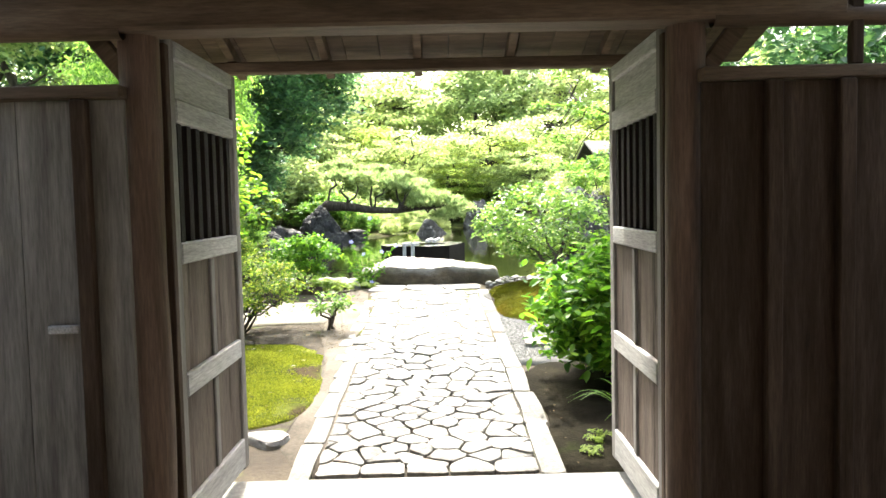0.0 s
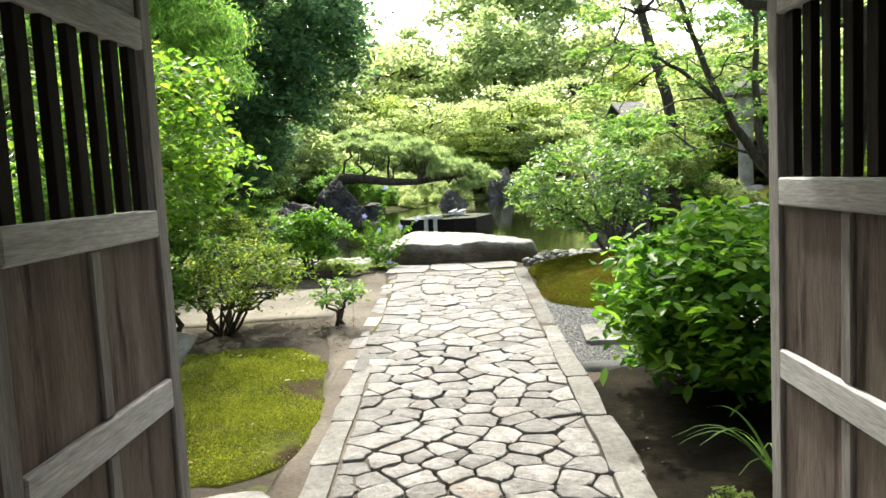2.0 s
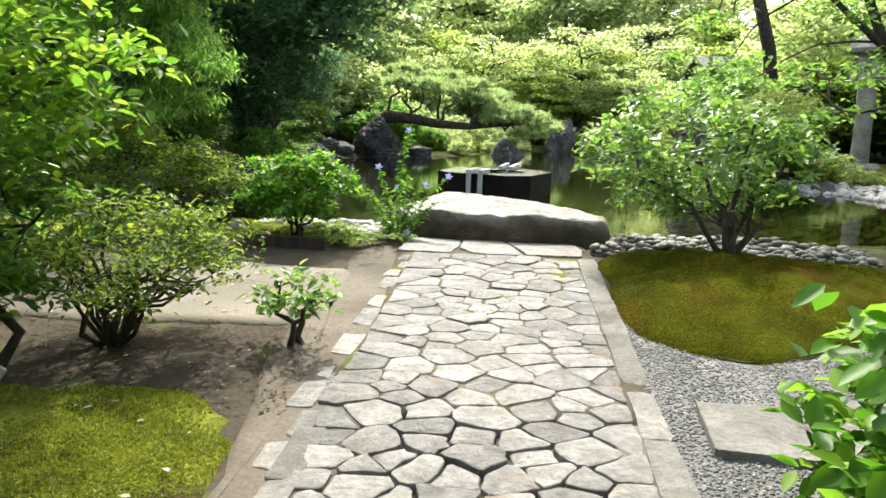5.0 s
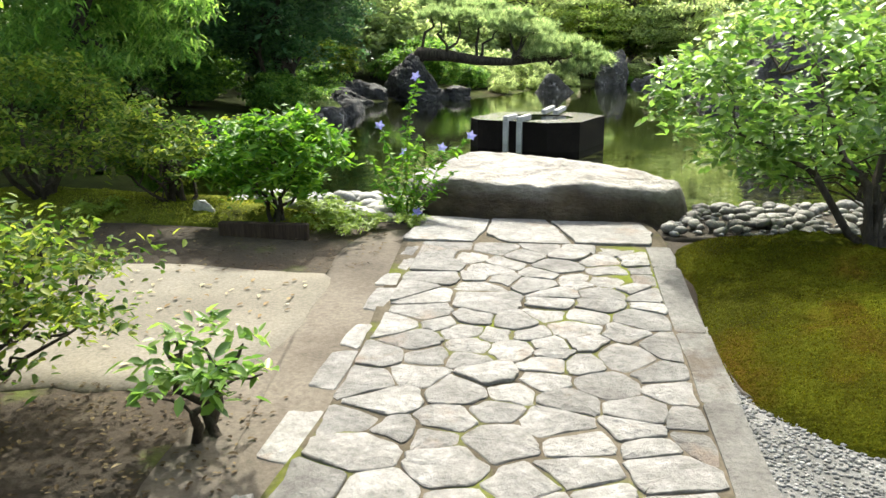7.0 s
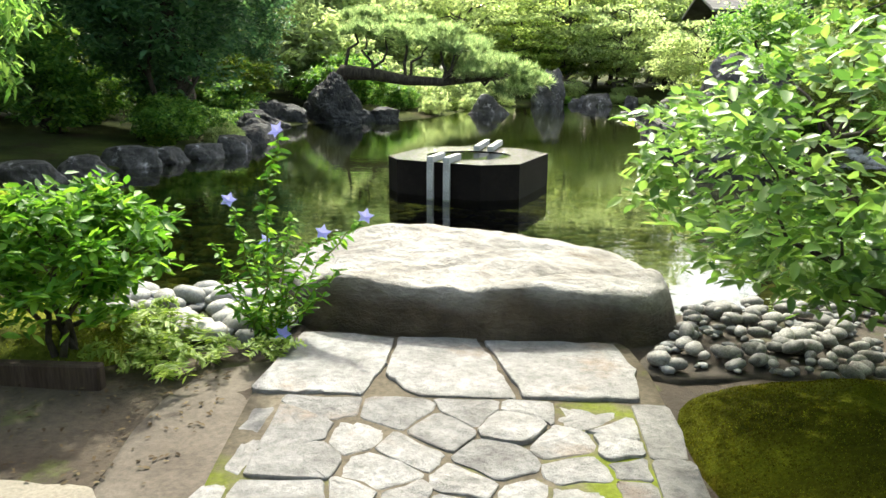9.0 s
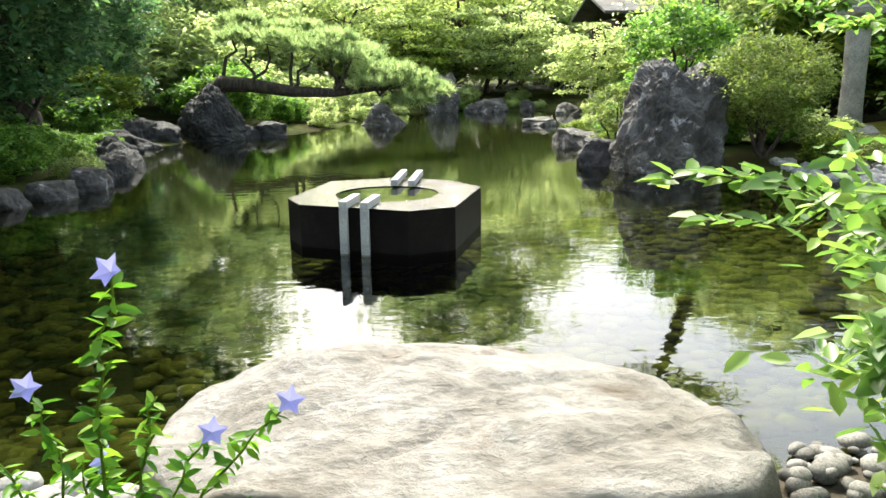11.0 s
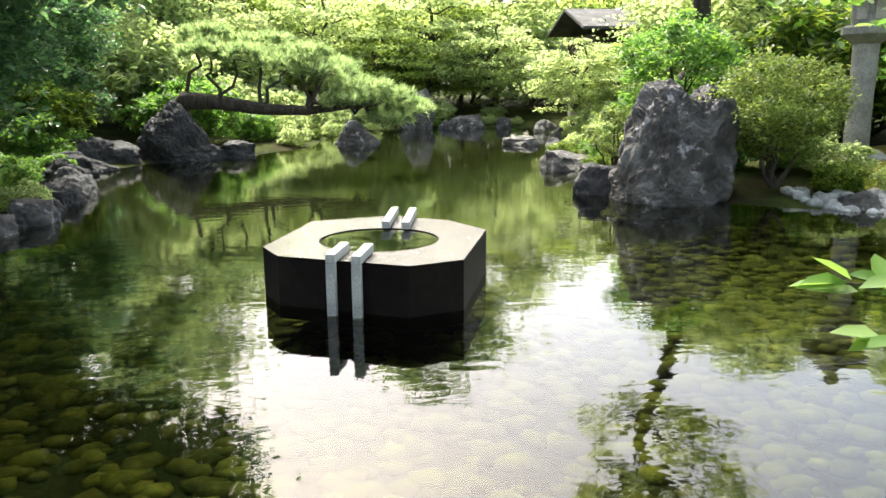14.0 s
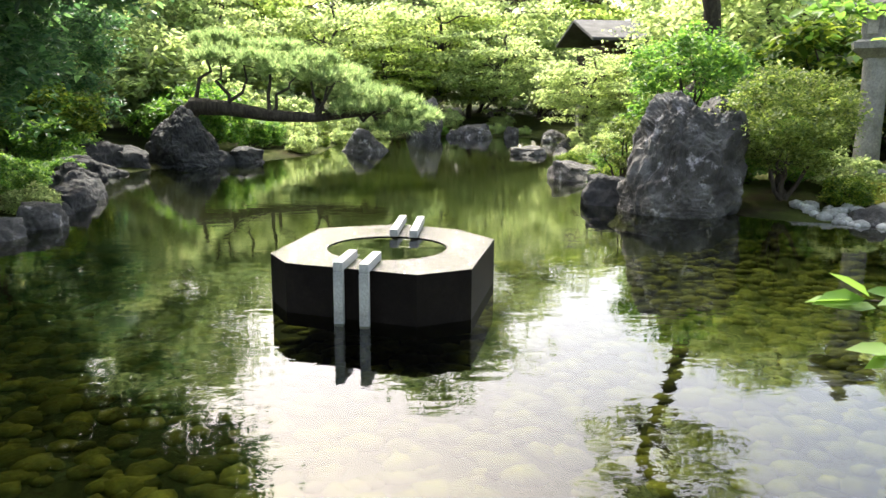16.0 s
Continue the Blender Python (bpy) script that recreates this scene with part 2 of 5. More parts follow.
L_LIME = leaf_mat("lime_leaf", (0.16, 0.225, 0.065), (0.25, 0.315, 0.105), (0.36, 0.41, 0.16), 0.5, 0.76)
# maple, garden and pine greens paled and greyed: far haze put into the colour
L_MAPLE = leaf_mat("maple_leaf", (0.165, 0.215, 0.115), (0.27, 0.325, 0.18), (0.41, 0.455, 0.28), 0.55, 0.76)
L_DARK = leaf_mat("evergreen_leaf", (0.04, 0.095, 0.052), (0.072, 0.155, 0.075), (0.14, 0.25, 0.115), 0.32, 0.52, 0.5)
L_CYPRESS = leaf_mat("cypress_spray", (0.075, 0.165, 0.037), (0.135, 0.255, 0.06), (0.23, 0.35, 0.09), 0.6, 0.6)
# distance haze is mixed into these two greens as well
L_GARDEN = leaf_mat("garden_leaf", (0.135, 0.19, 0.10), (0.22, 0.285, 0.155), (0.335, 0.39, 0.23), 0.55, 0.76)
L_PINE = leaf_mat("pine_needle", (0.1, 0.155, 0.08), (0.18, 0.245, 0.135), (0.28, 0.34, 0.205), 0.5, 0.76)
L_FERN = leaf_mat("yellow_fern", (0.13, 0.20, 0.034), (0.20, 0.28, 0.049), (0.28, 0.36, 0.079), 0.5, 0.45)
L_MAPLEGREEN = leaf_mat("maple_green_leaf", (0.06, 0.13, 0.03), (0.11, 0.20, 0.045), (0.19, 0.29, 0.075), 0.5, 0.6)
L_FRESH = leaf_mat("fresh_azalea_leaf", (0.075, 0.115, 0.03), (0.14, 0.19, 0.05), (0.25, 0.30, 0.09), 0.45, 0.5)
L_FLOWER = leaf_mat("violet_petal", (0.22, 0.22, 0.65), (0.27, 0.27, 0.74), (0.34, 0.34, 0.8), 0.5, 0.4)
L_MOSSTUFT = leaf_mat("moss_tuft", (0.1, 0.125, 0.018), (0.18, 0.205, 0.028), (0.27, 0.285, 0.045), 0.8, 0.3, 0.1)
L_MOSSBROWN = leaf_mat("brown_moss_tuft", (0.042, 0.034, 0.004), (0.075, 0.07, 0.006), (0.14, 0.15, 0.012), 0.9, 0.3, 0.05)
L_LITTER = leaf_mat("leaf_litter", (0.03, 0.02, 0.011), (0.065, 0.045, 0.025), (0.13, 0.10, 0.06), 0.8, 0.1, 0.1)
L_DRY = leaf_mat("dry_leaf", (0.12, 0.07, 0.03), (0.26, 0.19, 0.10), (0.5, 0.46, 0.36), 0.7, 0.15, 0.2)


def water_mat():
    m, nt, N, L, bs = nodes_of("pond_water")
    N.remove(bs)
    tr = N.new("ShaderNodeBsdfTransparent")
    tr.inputs[0].default_value = (0.49, 0.54, 0.3, 1)
    gl = N.new("ShaderNodeBsdfGlossy")
    gl.inputs["Roughness"].default_value = 0.0
    gl.inputs["Color"].default_value = (1, 1, 1, 1)
    fr = N.new("ShaderNodeFresnel")
    fr.inputs[0].default_value = 1.43
    tc = N.new("ShaderNodeTexCoord")
    mp = N.new("ShaderNodeMapping")
    mp.inputs["Scale"].default_value = (1.0, 2.2, 1)
    L.new(tc.outputs["Object"], mp.inputs["Vector"])
    n1 = noise_node(nt, mp.outputs[0], 3.2, 2, 0.5)
    n2 = noise_node(nt, tc.outputs["Object"], 14.0, 2, 0.5)
    ad = N.new("ShaderNodeMath")
    ad.operation = "MULTIPLY_ADD"
    ad.inputs[1].default_value = 0.22
    L.new(n2, ad.inputs[0])
    L.new(n1, ad.inputs[2])
    bn = N.new("ShaderNodeBump")
    bn.inputs["Strength"].default_value = 0.36
    bn.inputs["Distance"].default_value = 0.0045
    L.new(ad.outputs[0], bn.inputs["Height"])
    L.new(bn.outputs[0], gl.inputs["Normal"])
    L.new(bn.outputs[0], fr.inputs["Normal"])
    mx = N.new("ShaderNodeMixShader")
    L.new(fr.outputs[0], mx.inputs[0])
    L.new(tr.outputs[0], mx.inputs[1])
    L.new(gl.outputs[0], mx.inputs[2])
    L.new(mx.outputs[0], N["Material Output"].inputs[0])
    return m


M_WATER = water_mat()

# ---- mesh helpers ----
RNG = np.random.default_rng(7)


def mesh_np(name, V, F, mat):
    """A mesh from a vertex array and an array of faces that all have the same number of corners."""
    V, F = np.asarray(V, np.float32), np.asarray(F, np.int32)
    me = bpy.data.meshes.new(name)
    k = F.shape[1]
    me.vertices.add(len(V))
    me.vertices.foreach_set("co", V.ravel())
    me.loops.add(F.size)
    me.loops.foreach_set("vertex_index", F.ravel())
    me.polygons.add(len(F))
    me.polygons.foreach_set("loop_start", np.arange(0, F.size, k, dtype=np.int32))
    me.update(calc_edges=True)
    me.materials.append(mat)
    return me


def smooth(me):
    me.polygons.foreach_set("use_smooth", np.ones(len(me.polygons), dtype=bool))
    return me


def finish(bm, name, mat, shade=False):
    me = bpy.data.meshes.new(name)
    bm.normal_update()
    bm.to_mesh(me)
    bm.free()
    me.materials.append(mat)
    return smooth(me) if shade else me


def part(name, me, parent, label="", at=None):
    ob = new(name, me)
    ob.parent = parent
    if at is not None:
        ob.matrix_basis = at
    if label:
        tagged(ob, label)
    return ob


def thing(name, label, category, at=(0, 0, 0), group="", kind="", me=None):
    ob = new(name, me)
    ob.location = at
    return tagged(ob, label, category, group, kind)


def box_bm(bm, lo, hi, bevel=0.006):
    m = Matrix.Translation([(a + b) / 2 for a, b in zip(lo, hi)]) @ Matrix.Diagonal([b - a for a, b in zip(lo, hi)] + [1])
    r = bmesh.ops.create_cube(bm, size=1, matrix=m)
    if bevel:
        es = list({e for v in r["verts"] for e in v.link_edges})
        bmesh.ops.bevel(bm, geom=es, offset=bevel, segments=1, affect="EDGES")
    return bm


def box(name, lo, hi, mat, bevel=0.006):
    return finish(box_bm(bmesh.new(), lo, hi, bevel), name, mat)


def tubes(paths, seg=6):
    """Tapered tubes along paths of (points, radii): vertex and face arrays."""
    V, F, o = [], [], 0
    for pts, rad in paths:
        P = np.asarray(pts, float)
        T = np.gradient(P, axis=0)
        T /= np.linalg.norm(T, axis=1)[:, None] + 1e-9
        ref = np.array([0.3, 0.9, 0.1])
        A = np.cross(T, ref)
        A /= np.linalg.norm(A, axis=1)[:, None] + 1e-9
        B = np.cross(T, A)
        a = np.arange(seg) * 2 * np.pi / seg
        R = np.asarray(rad, float)[:, None, None]
        ring = P[:, None, :] + R * (np.cos(a)[None, :, None] * A[:, None, :] + np.sin(a)[None, :, None] * B[:, None, :])
        V.append(ring.reshape(-1, 3))
        n = len(P)
        i, j = np.meshgrid(np.arange(n - 1), np.arange(seg), indexing="ij")
        q = np.stack([i * seg + j, i * seg + (j + 1) % seg, (i + 1) * seg + (j + 1) % seg, (i + 1) * seg + j], -1).reshape(-1, 4) + o
        F.append(q)
        o += n * seg
    return np.concatenate(V), np.concatenate(F)


def bend(a, b, n=6, sag=0.15, rng=RNG, wob=0.06):
    """A slightly crooked line from a to b that rises first and then levels out."""
    a, b = np.asarray(a, float), np.asarray(b, float)
    s = np.linspace(0, 1, n)[:, None]
    d = np.linalg.norm(b - a)
    P = a + (b - a) * s
    P[:, 2] += sag * d * np.sin(np.pi * s[:, 0])
    P[1:-1] += rng.normal(0, wob * d / n, (n - 2, 3))
    return P


def leaf_cloud(C, size, aspect=0.5, up=0.7, rng=RNG, lead=None, droop=0.1, jitter=0.3):
    """One folded leaf of two quads at each centre."""
    n = len(C)
    N_ = rng.normal(0, 1, (n, 3))
    N_ /= np.linalg.norm(N_, axis=1)[:, None]
    N_[:, 2] = np.abs(N_[:, 2])
    N_ += np.array([0, 0, up])
    N_ /= np.linalg.norm(N_, axis=1)[:, None]
    D = rng.normal(0, 1, (n, 3)) if lead is None else lead + rng.normal(0, 0.5, (n, 3))
    D -= N_ * np.sum(D * N_, 1)[:, None]
    D /= np.linalg.norm(D, axis=1)[:, None] + 1e-9
    D[:, 2] -= droop
    S = np.cross(N_, D)
    Ls = (size * (1 + jitter * rng.uniform(-1, 1, n)))[:, None]
    W = Ls * aspect * 0.5
    base, tip = C, C + D * Ls
    f = N_ * W * 0.35
    l1, l2 = C + D * Ls * 0.3 + S * W + f, C + D * Ls * 0.68 + S * W * 0.8 + f
    r1, r2 = C + D * Ls * 0.3 - S * W + f, C + D * Ls * 0.68 - S * W * 0.8 + f
    V = np.stack([base, l1, l2, tip, r2, r1], 1).reshape(-1, 3)
    k = np.arange(n)[:, None] * 6
    F = np.concatenate([k + np.array([[0, 3, 2, 1]]), k + np.array([[0, 5, 4, 3]])], 1).reshape(-1, 4)
    return V, F


def blade_cloud(C, D, length, width, rng=RNG, jitter=0.3):
    """Needles or grass: one thin bent blade at each centre along D."""
    n = len(C)
    D = D / (np.linalg.norm(D, axis=1)[:, None] + 1e-9)
    S = np.cross(D, rng.normal(0, 1, (n, 3)))
    S /= np.linalg.norm(S, axis=1)[:, None] + 1e-9
    Ls = (length * (1 + jitter * rng.uniform(-1, 1, n)))[:, None]
    V = np.stack([C - S * width / 2, C + S * width / 2, C + D * Ls], 1).reshape(-1, 3)
    F = np.arange(n * 3).reshape(-1, 3)
    return V, F


def clump_points(centres, radii, per, flat=0.6, rng=RNG, shell=0.55):
    """Points scattered in clumps, denser towards each clump's upper skin."""
    out = []
    for c, r in zip(centres, radii):
        d = rng.normal(0, 1, (per, 3))
        d /= np.linalg.norm(d, axis=1)[:, None]
        d[:, 2] = np.where(d[:, 2] < -0.35, -d[:, 2], d[:, 2])
        rad = r * (shell + (1 - shell) * rng.uniform(0, 1, per)) * (1 + 0.15 * rng.normal(0, 1, per))
        p = d * rad[:, None]
        p[:, 2] *= flat
        out.append(np.asarray(c) + p)
    return np.concatenate(out)


def crown_centres(centre, radii, count, rng=RNG, inner=0.35):
    d = rng.normal(0, 1, (count, 3))
    d /= np.linalg.norm(d, axis=1)[:, None]
    s = inner + (1 - inner) * rng.uniform(0, 1, count) ** 0.6
    return np.asarray(centre) + d * s[:, None] * np.asarray(radii)


def smoothstep(a, b, x):
    s = np.clip((np.asarray(x, float) - a) / (b - a), 0, 1)
    return s * s * (3 - 2 * s)


# ---- lie of the land ----
WATER_Z = 0.22
SHORE = np.array([(-1.3, 12.35), (-2.6, 12.5), (-3.9, 13.0), (-5.0, 14.3), (-5.6, 16.2), (-5.1, 18.2), (-4.3, 20.0), (-4.5, 22.5), (-5.4, 25.5), (-4.6, 27.8), (-3.2, 28.6),
                  (-1.4, 31.0), (-0.9, 35.0), (1.2, 39.0), (4.0, 39.6), (6.2, 38.6), (6.0, 33.0), (4.6, 29.0), (3.7, 26.2), (3.9, 23.2), (4.0, 21.4), (4.8, 20.3),
                  (6.2, 19.6), (6.7, 17.8), (6.4, 15.4), (5.2, 13.7), (3.4, 12.7), (1.6, 12.4)])


def pond(x, y):
    """Distance from the shore line; below zero in the water."""
    x, y = np.asarray(x, float), np.asarray(y, float)
    best = np.full(x.shape, 1e9)
    inside = np.zeros(x.shape, bool)
    n = len(SHORE)
    for i in range(n):
        (ax, ay), (bx, by) = SHORE[i], SHORE[(i + 1) % n]
        dx, dy = bx - ax, by - ay
        s = np.clip(((x - ax) * dx + (y - ay) * dy) / (dx * dx + dy * dy), 0, 1)
        best = np.minimum(best, np.hypot(x - ax - s * dx, y - ay - s * dy))
        cross = ((ay > y) != (by > y)) & (x < (bx - ax) * (y - ay) / (by - ay + 1e-12) + ax)
        inside ^= cross
    return np.where(inside, -best, best)


def land(x, y):
    x, y = np.asarray(x, float), np.asarray(y, float)
    z = np.clip(-0.07 + 0.045 * (y - 4.3), -0.07, 0.235)
    s = pond(x, y)
    rise = 0.1 * smoothstep(0, 1.2, s) + 0.45 * smoothstep(0.5, 7, s)
    far = smoothstep(12.6, 15.0, y)
    z = z + far * rise
    z = z + 0.02 * np.sin(1.7 * x + 0.6) * np.sin(1.3 * y) * smoothstep(0.9, 1.8, np.abs(x))
    bed = WATER_Z - 0.05 - 0.38 * smoothstep(0.0, 1.6, -s)
    k = smoothstep(-0.25, 0.3, s)
    return bed * (1 - k) + z * k


def land1(x, y):
    return float(land(np.array([x]), np.array([y]))[0])


def build_ground():
    xs = np.concatenate([[-400, -200, -100, -60, -40, -28, -20, -16], np.arange(-13, 13.01, 0.2), [16, 20, 28, 40, 60, 100, 200, 400]])
    ys = np.concatenate([[-400, -150, -60, -25, -10, -5], np.arange(-2, 46.01, 0.2), [48, 52, 60, 80, 120, 200, 400]])
    X, Y = np.meshgrid(xs, ys)
    Z = land(X, Y)
    Z = Z + np.where(np.abs(X) < 1.0, -0.02, 0.0) * (Y < 12)
    V = np.stack([X, Y, Z], -1).reshape(-1, 3)
    nx, ny = len(xs), len(ys)
    j, i = np.meshgrid(np.arange(ny - 1), np.arange(nx - 1), indexing="ij")
    a = j * nx + i
    F = np.stack([a, a + 1, a + nx + 1, a + nx], -1).reshape(-1, 4)
    g = thing("ground", "bare brown garden soil with thin moss around the pond", "ground", kind="structure", me=smooth(mesh_np("ground", V, F, M_SOIL)))
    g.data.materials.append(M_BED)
    g.data.materials.append(M_BANK)
    mid = V[F].mean(1)
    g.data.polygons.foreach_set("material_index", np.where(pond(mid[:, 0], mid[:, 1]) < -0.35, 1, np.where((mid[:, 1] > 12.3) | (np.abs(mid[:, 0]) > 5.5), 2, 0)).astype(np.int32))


build_ground()


def drape(name, outline, mat, label, category, lift=0.008, dome=0.0, rings=10, wave=0.03, kind="structure", steps=6):
    """A sheet over the land inside a closed outline, thicker in the middle by dome."""
    P = np.asarray(outline, float)
    pts = []
    for i in range(len(P)):
        p0, p1, p2, p3 = P[i - 1], P[i], P[(i + 1) % len(P)], P[(i + 2) % len(P)]
        for s in np.arange(steps) / steps:
            pts.append(0.5 * (2 * p1 + (p2 - p0) * s + (2 * p0 - 5 * p1 + 4 * p2 - p3) * s * s + (3 * p1 - p0 - 3 * p2 + p3) * s ** 3))
    O = np.array(pts)
    O += RNG.normal(0, wave * 0.4, O.shape)
    c = O.mean(0)
    n = len(O)
    V = [[c[0], c[1], land1(*c) + lift + dome]]
    for r in range(1, rings + 1):
        k = r / rings
        Q = c + (O - c) * k
        z = land(Q[:, 0], Q[:, 1]) + lift + dome * (1 - k * k) ** 0.8
        z += (RNG.normal(0, 0.12, n) * dome * 0.3) * (r < rings)
        z += np.array([0.16 * dome * noise.fractal(Vector((p, q, 0)) * 2.2, 0.8, 2.0, 3) for p, q in Q]) * (1 - k ** 4)
        V += np.column_stack([Q, z]).tolist()
    Q = c + (O - c) * 1.01
    V += np.column_stack([Q, land(Q[:, 0], Q[:, 1]) - 0.05]).tolist()
    V = np.array(V)
    tri = np.array([[0, 1 + i, 1 + (i + 1) % n] for i in range(n)])
    F = []
    for r in range(rings):
        a = 1 + r * n
        for i in range(n):
            F.append([a + i, a + n + i, a + n + (i + 1) % n, a + (i + 1) % n])
    bm = bmesh.new()
    vs = [bm.verts.new(v) for v in V]
    for f in tri:
        bm.faces.new([vs[k] for k in f])
    for f in F:
        bm.faces.new([vs[k] for k in f])
    return thing(name, label, category, kind=kind, me=finish(bm, name, mat, True))


# ---- stones ----
def rock_mesh(name, sx, sy, sz, mat, seed, rough=0.25, detail=3, cuts=10, flat_top=None, seg=4, crack=0.10, square=1.0, undercut=0.0):
    """A boulder: a ball cut by random planes, then roughened and cracked; its foot is at z = 0."""
    rng = np.random.default_rng(seed)
    bm = bmesh.new()
    bmesh.ops.create_icosphere(bm, subdivisions=seg, radius=1)
    V = np.array([v.co for v in bm.verts])
    V = np.sign(V) * np.abs(V) ** square
    for _ in range(cuts):
        d = rng.normal(0, 1, 3)
        d[2] = abs(d[2]) * 0.7
        d /= np.linalg.norm(d)
        lim = rng.uniform(0.5, 0.85)
        k = V @ d
        V = V - np.outer(np.maximum(k - lim, 0) * 0.92, d)
    off = Vector(rng.uniform(-50, 50, 3))
    R = []
    for v in V:
        p = Vector(v) * 1.3 + off
        dist = noise.voronoi(p * 1.6)[0]
        R.append(1 + rough * noise.fractal(p, 0.65, 2.2, detail + 4) + crack * (min(dist[1] - dist[0], 0.35) - 0.2))
    V = V * np.array(R)[:, None]
    if flat_top is not None:
        hi = V[:, 2] > flat_top
        V[hi, 2] = flat_top + (V[hi, 2] - flat_top) * 0.2
    V[:, 2] = np.where(V[:, 2] < -0.6, -0.6, V[:, 2])
    V *= np.array([sx, sy, sz])
    V[:, 2] -= V[:, 2].min()
    low = np.clip(1 - V[:, 2] / (V[:, 2].max() * 0.95), 0, 1)
    V[:, 1] += np.where(V[:, 1] < 0, undercut * low, 0)
    for v, c in zip(bm.verts, V):
        v.co = c
    return finish(bm, name, mat, seg > 4)


def rock(name, label, x, y, z, sx, sy, sz, mat, seed, turn=0, category="rock", group="", **kw):
    ob = thing(name, label, category, (x, y, z), group, me=rock_mesh(name, sx, sy, sz, mat, seed, **kw))
    ob.rotation_euler = (0, 0, radians(turn))
    return ob

# ---- water ----
def build_water():
    P = SHORE - SHORE.mean(0)
    P = SHORE.mean(0) + P * (1 + 0.35 / np.linalg.norm(P, axis=1)[:, None])
    bm = bmesh.new()
    bm.faces.new([bm.verts.new((x, y, WATER_Z)) for x, y in P[::-1]])
    thing("water", "clear greenish pond water, rippled, reflecting sky and trees", "pond", kind="structure", me=finish(bm, "water", M_WATER))


build_water()

# ---- sheets on the ground ----
MOSS_BED = drape("moss_bed", [(-1.08, 5.35), (-0.98, 6.2), (-1.1, 7.2), (-1.5, 7.65), (-2.5, 7.6), (-3.6, 7.2), (-4.2, 5.8), (-3.2, 4.9), (-1.9, 5.1)], M_MOSS,
      "low cushions of yellow-green moss beside the paved path", "moss", 0.012, 0.075, 16, 0.06)
drape("sand_area", [(-1.28, 8.9), (-1.25, 10.1), (-1.6, 10.3), (-2.8, 10.3), (-4.6, 10.5), (-5.6, 9.6), (-5.0, 8.9), (-3.2, 8.75), (-2.0, 8.7)], M_SAND,
      "pale beige trodden sand strewn with small dry leaves", "sand", 0.010, 0.0, 5, 0.04)
# earth along the path and the shadow lying on it, in one sheet
drape("shaded_earth_strip", [(-0.62, 4.6), (-0.62, 7.6), (-0.62, 11.0), (-1.3, 11.1), (-1.3, 9.5), (-1.28, 8.3), (-1.1, 7.3), (-1.0, 6.2), (-1.02, 4.8)], M_SHADEEARTH,
      "brown trodden earth strip along the path, a cast shadow painted in", "earth", 0.006, 0.0, 4, 0.02)
drape("gravel_area", [(0.6, 6.9), (0.6, 8.4), (0.65, 9.6), (1.6, 9.6), (3.6, 9.4), (4.6, 8.2), (4.0, 7.2), (2.4, 6.9)], M_GRAVELBED,
      "fine grey gravel area beside the path", "gravel", 0.012, 0.0, 6, 0.02)
# dark sheet laid where the hydrangea's shade falls
drape("shaded_humus_bed", [(0.8, 4.3), (0.78, 5.4), (0.8, 6.6), (1.6, 6.85), (2.6, 6.9), (4.2, 6.6), (4.2, 4.3), (2.4, 4.2)], M_SHADEHUMUS,
      "moist black leaf mould under the hydrangea, the bush's shade put into its colour", "soil", 0.01, 0.02, 6, 0.03)
MOUND = [(0.74, 9.0), (0.78, 10.2), (0.78, 10.95), (1.3, 11.25), (2.2, 11.2), (3.1, 10.8), (3.4, 9.9), (2.6, 9.25), (1.9, 8.75), (1.28, 8.5)]
MOSS_MOUND = drape("moss_mound", MOUND, M_MOSSBROWN, "rounded mound of green and brown moss with a dark edging", "moss", 0.01, 0.24, 14, 0.015)
MOSS_BANK = drape("moss_bank", [(-1.7, 11.3), (-2.6, 11.2), (-4.0, 11.3), (-5.2, 11.6), (-5.2, 12.4), (-4.0, 12.3), (-2.7, 12.0), (-1.8, 11.9)], M_MOSS,
      "bright yellow-green moss bank under the azaleas", "moss", 0.012, 0.12, 10, 0.03)
drape("path_joint_bed", [(-0.80, 4.2), (-0.80, 5.5), (-0.80, 6.6), (-0.81, 7.7), (0.0, 7.72), (0.66, 7.7), (0.66, 6.6), (0.66, 5.5), (0.68, 4.2), (0.0, 4.15)], M_JOINT,
      "dark earthy joints under the paving stones", "path", -0.014, 0.0, 6, 0.0)
drape("path_joint_bed", [(-0.81, 7.7), (-0.82, 9.0), (-0.95, 11.6), (0.0, 11.7), (0.68, 11.6), (0.66, 9.0), (0.66, 7.7), (0.0, 7.68)], M_JOINTMOSS,
      "earthy and mossy joints under the paving stones", "path", 0.013, 0.0, 6, 0.0)


def edging():
    line = np.array([(0.73, 9.25), (0.74, 9.0), (0.95, 8.72), (1.28, 8.5), (1.62, 8.58), (1.9, 8.75), (2.25, 9.0), (2.6, 9.25), (3.0, 9.6)])
    s = np.linspace(0, len(line) - 1, 40)
    X = np.interp(s, np.arange(len(line)), line[:, 0])
    Y = np.interp(s, np.arange(len(line)), line[:, 1])
    V, F = [], []
    for x, y in zip(X, Y):
        z = land1(x, y)
        V += [(x, y, z - 0.05), (x, y, z + 0.022), (x + 0.01, y + 0.012, z + 0.022), (x + 0.01, y + 0.012, z - 0.05)]
    for i in range(len(X) - 1):
        a = i * 4
        F += [(a, a + 4, a + 5, a + 1), (a + 1, a + 5, a + 6, a + 2), (a + 2, a + 6, a + 7, a + 3)]
    thing("garden_edging", "thin dark metal edging strip round the moss mound", "edging", me=mesh_np("edging", V, F, M_METAL))


edging()


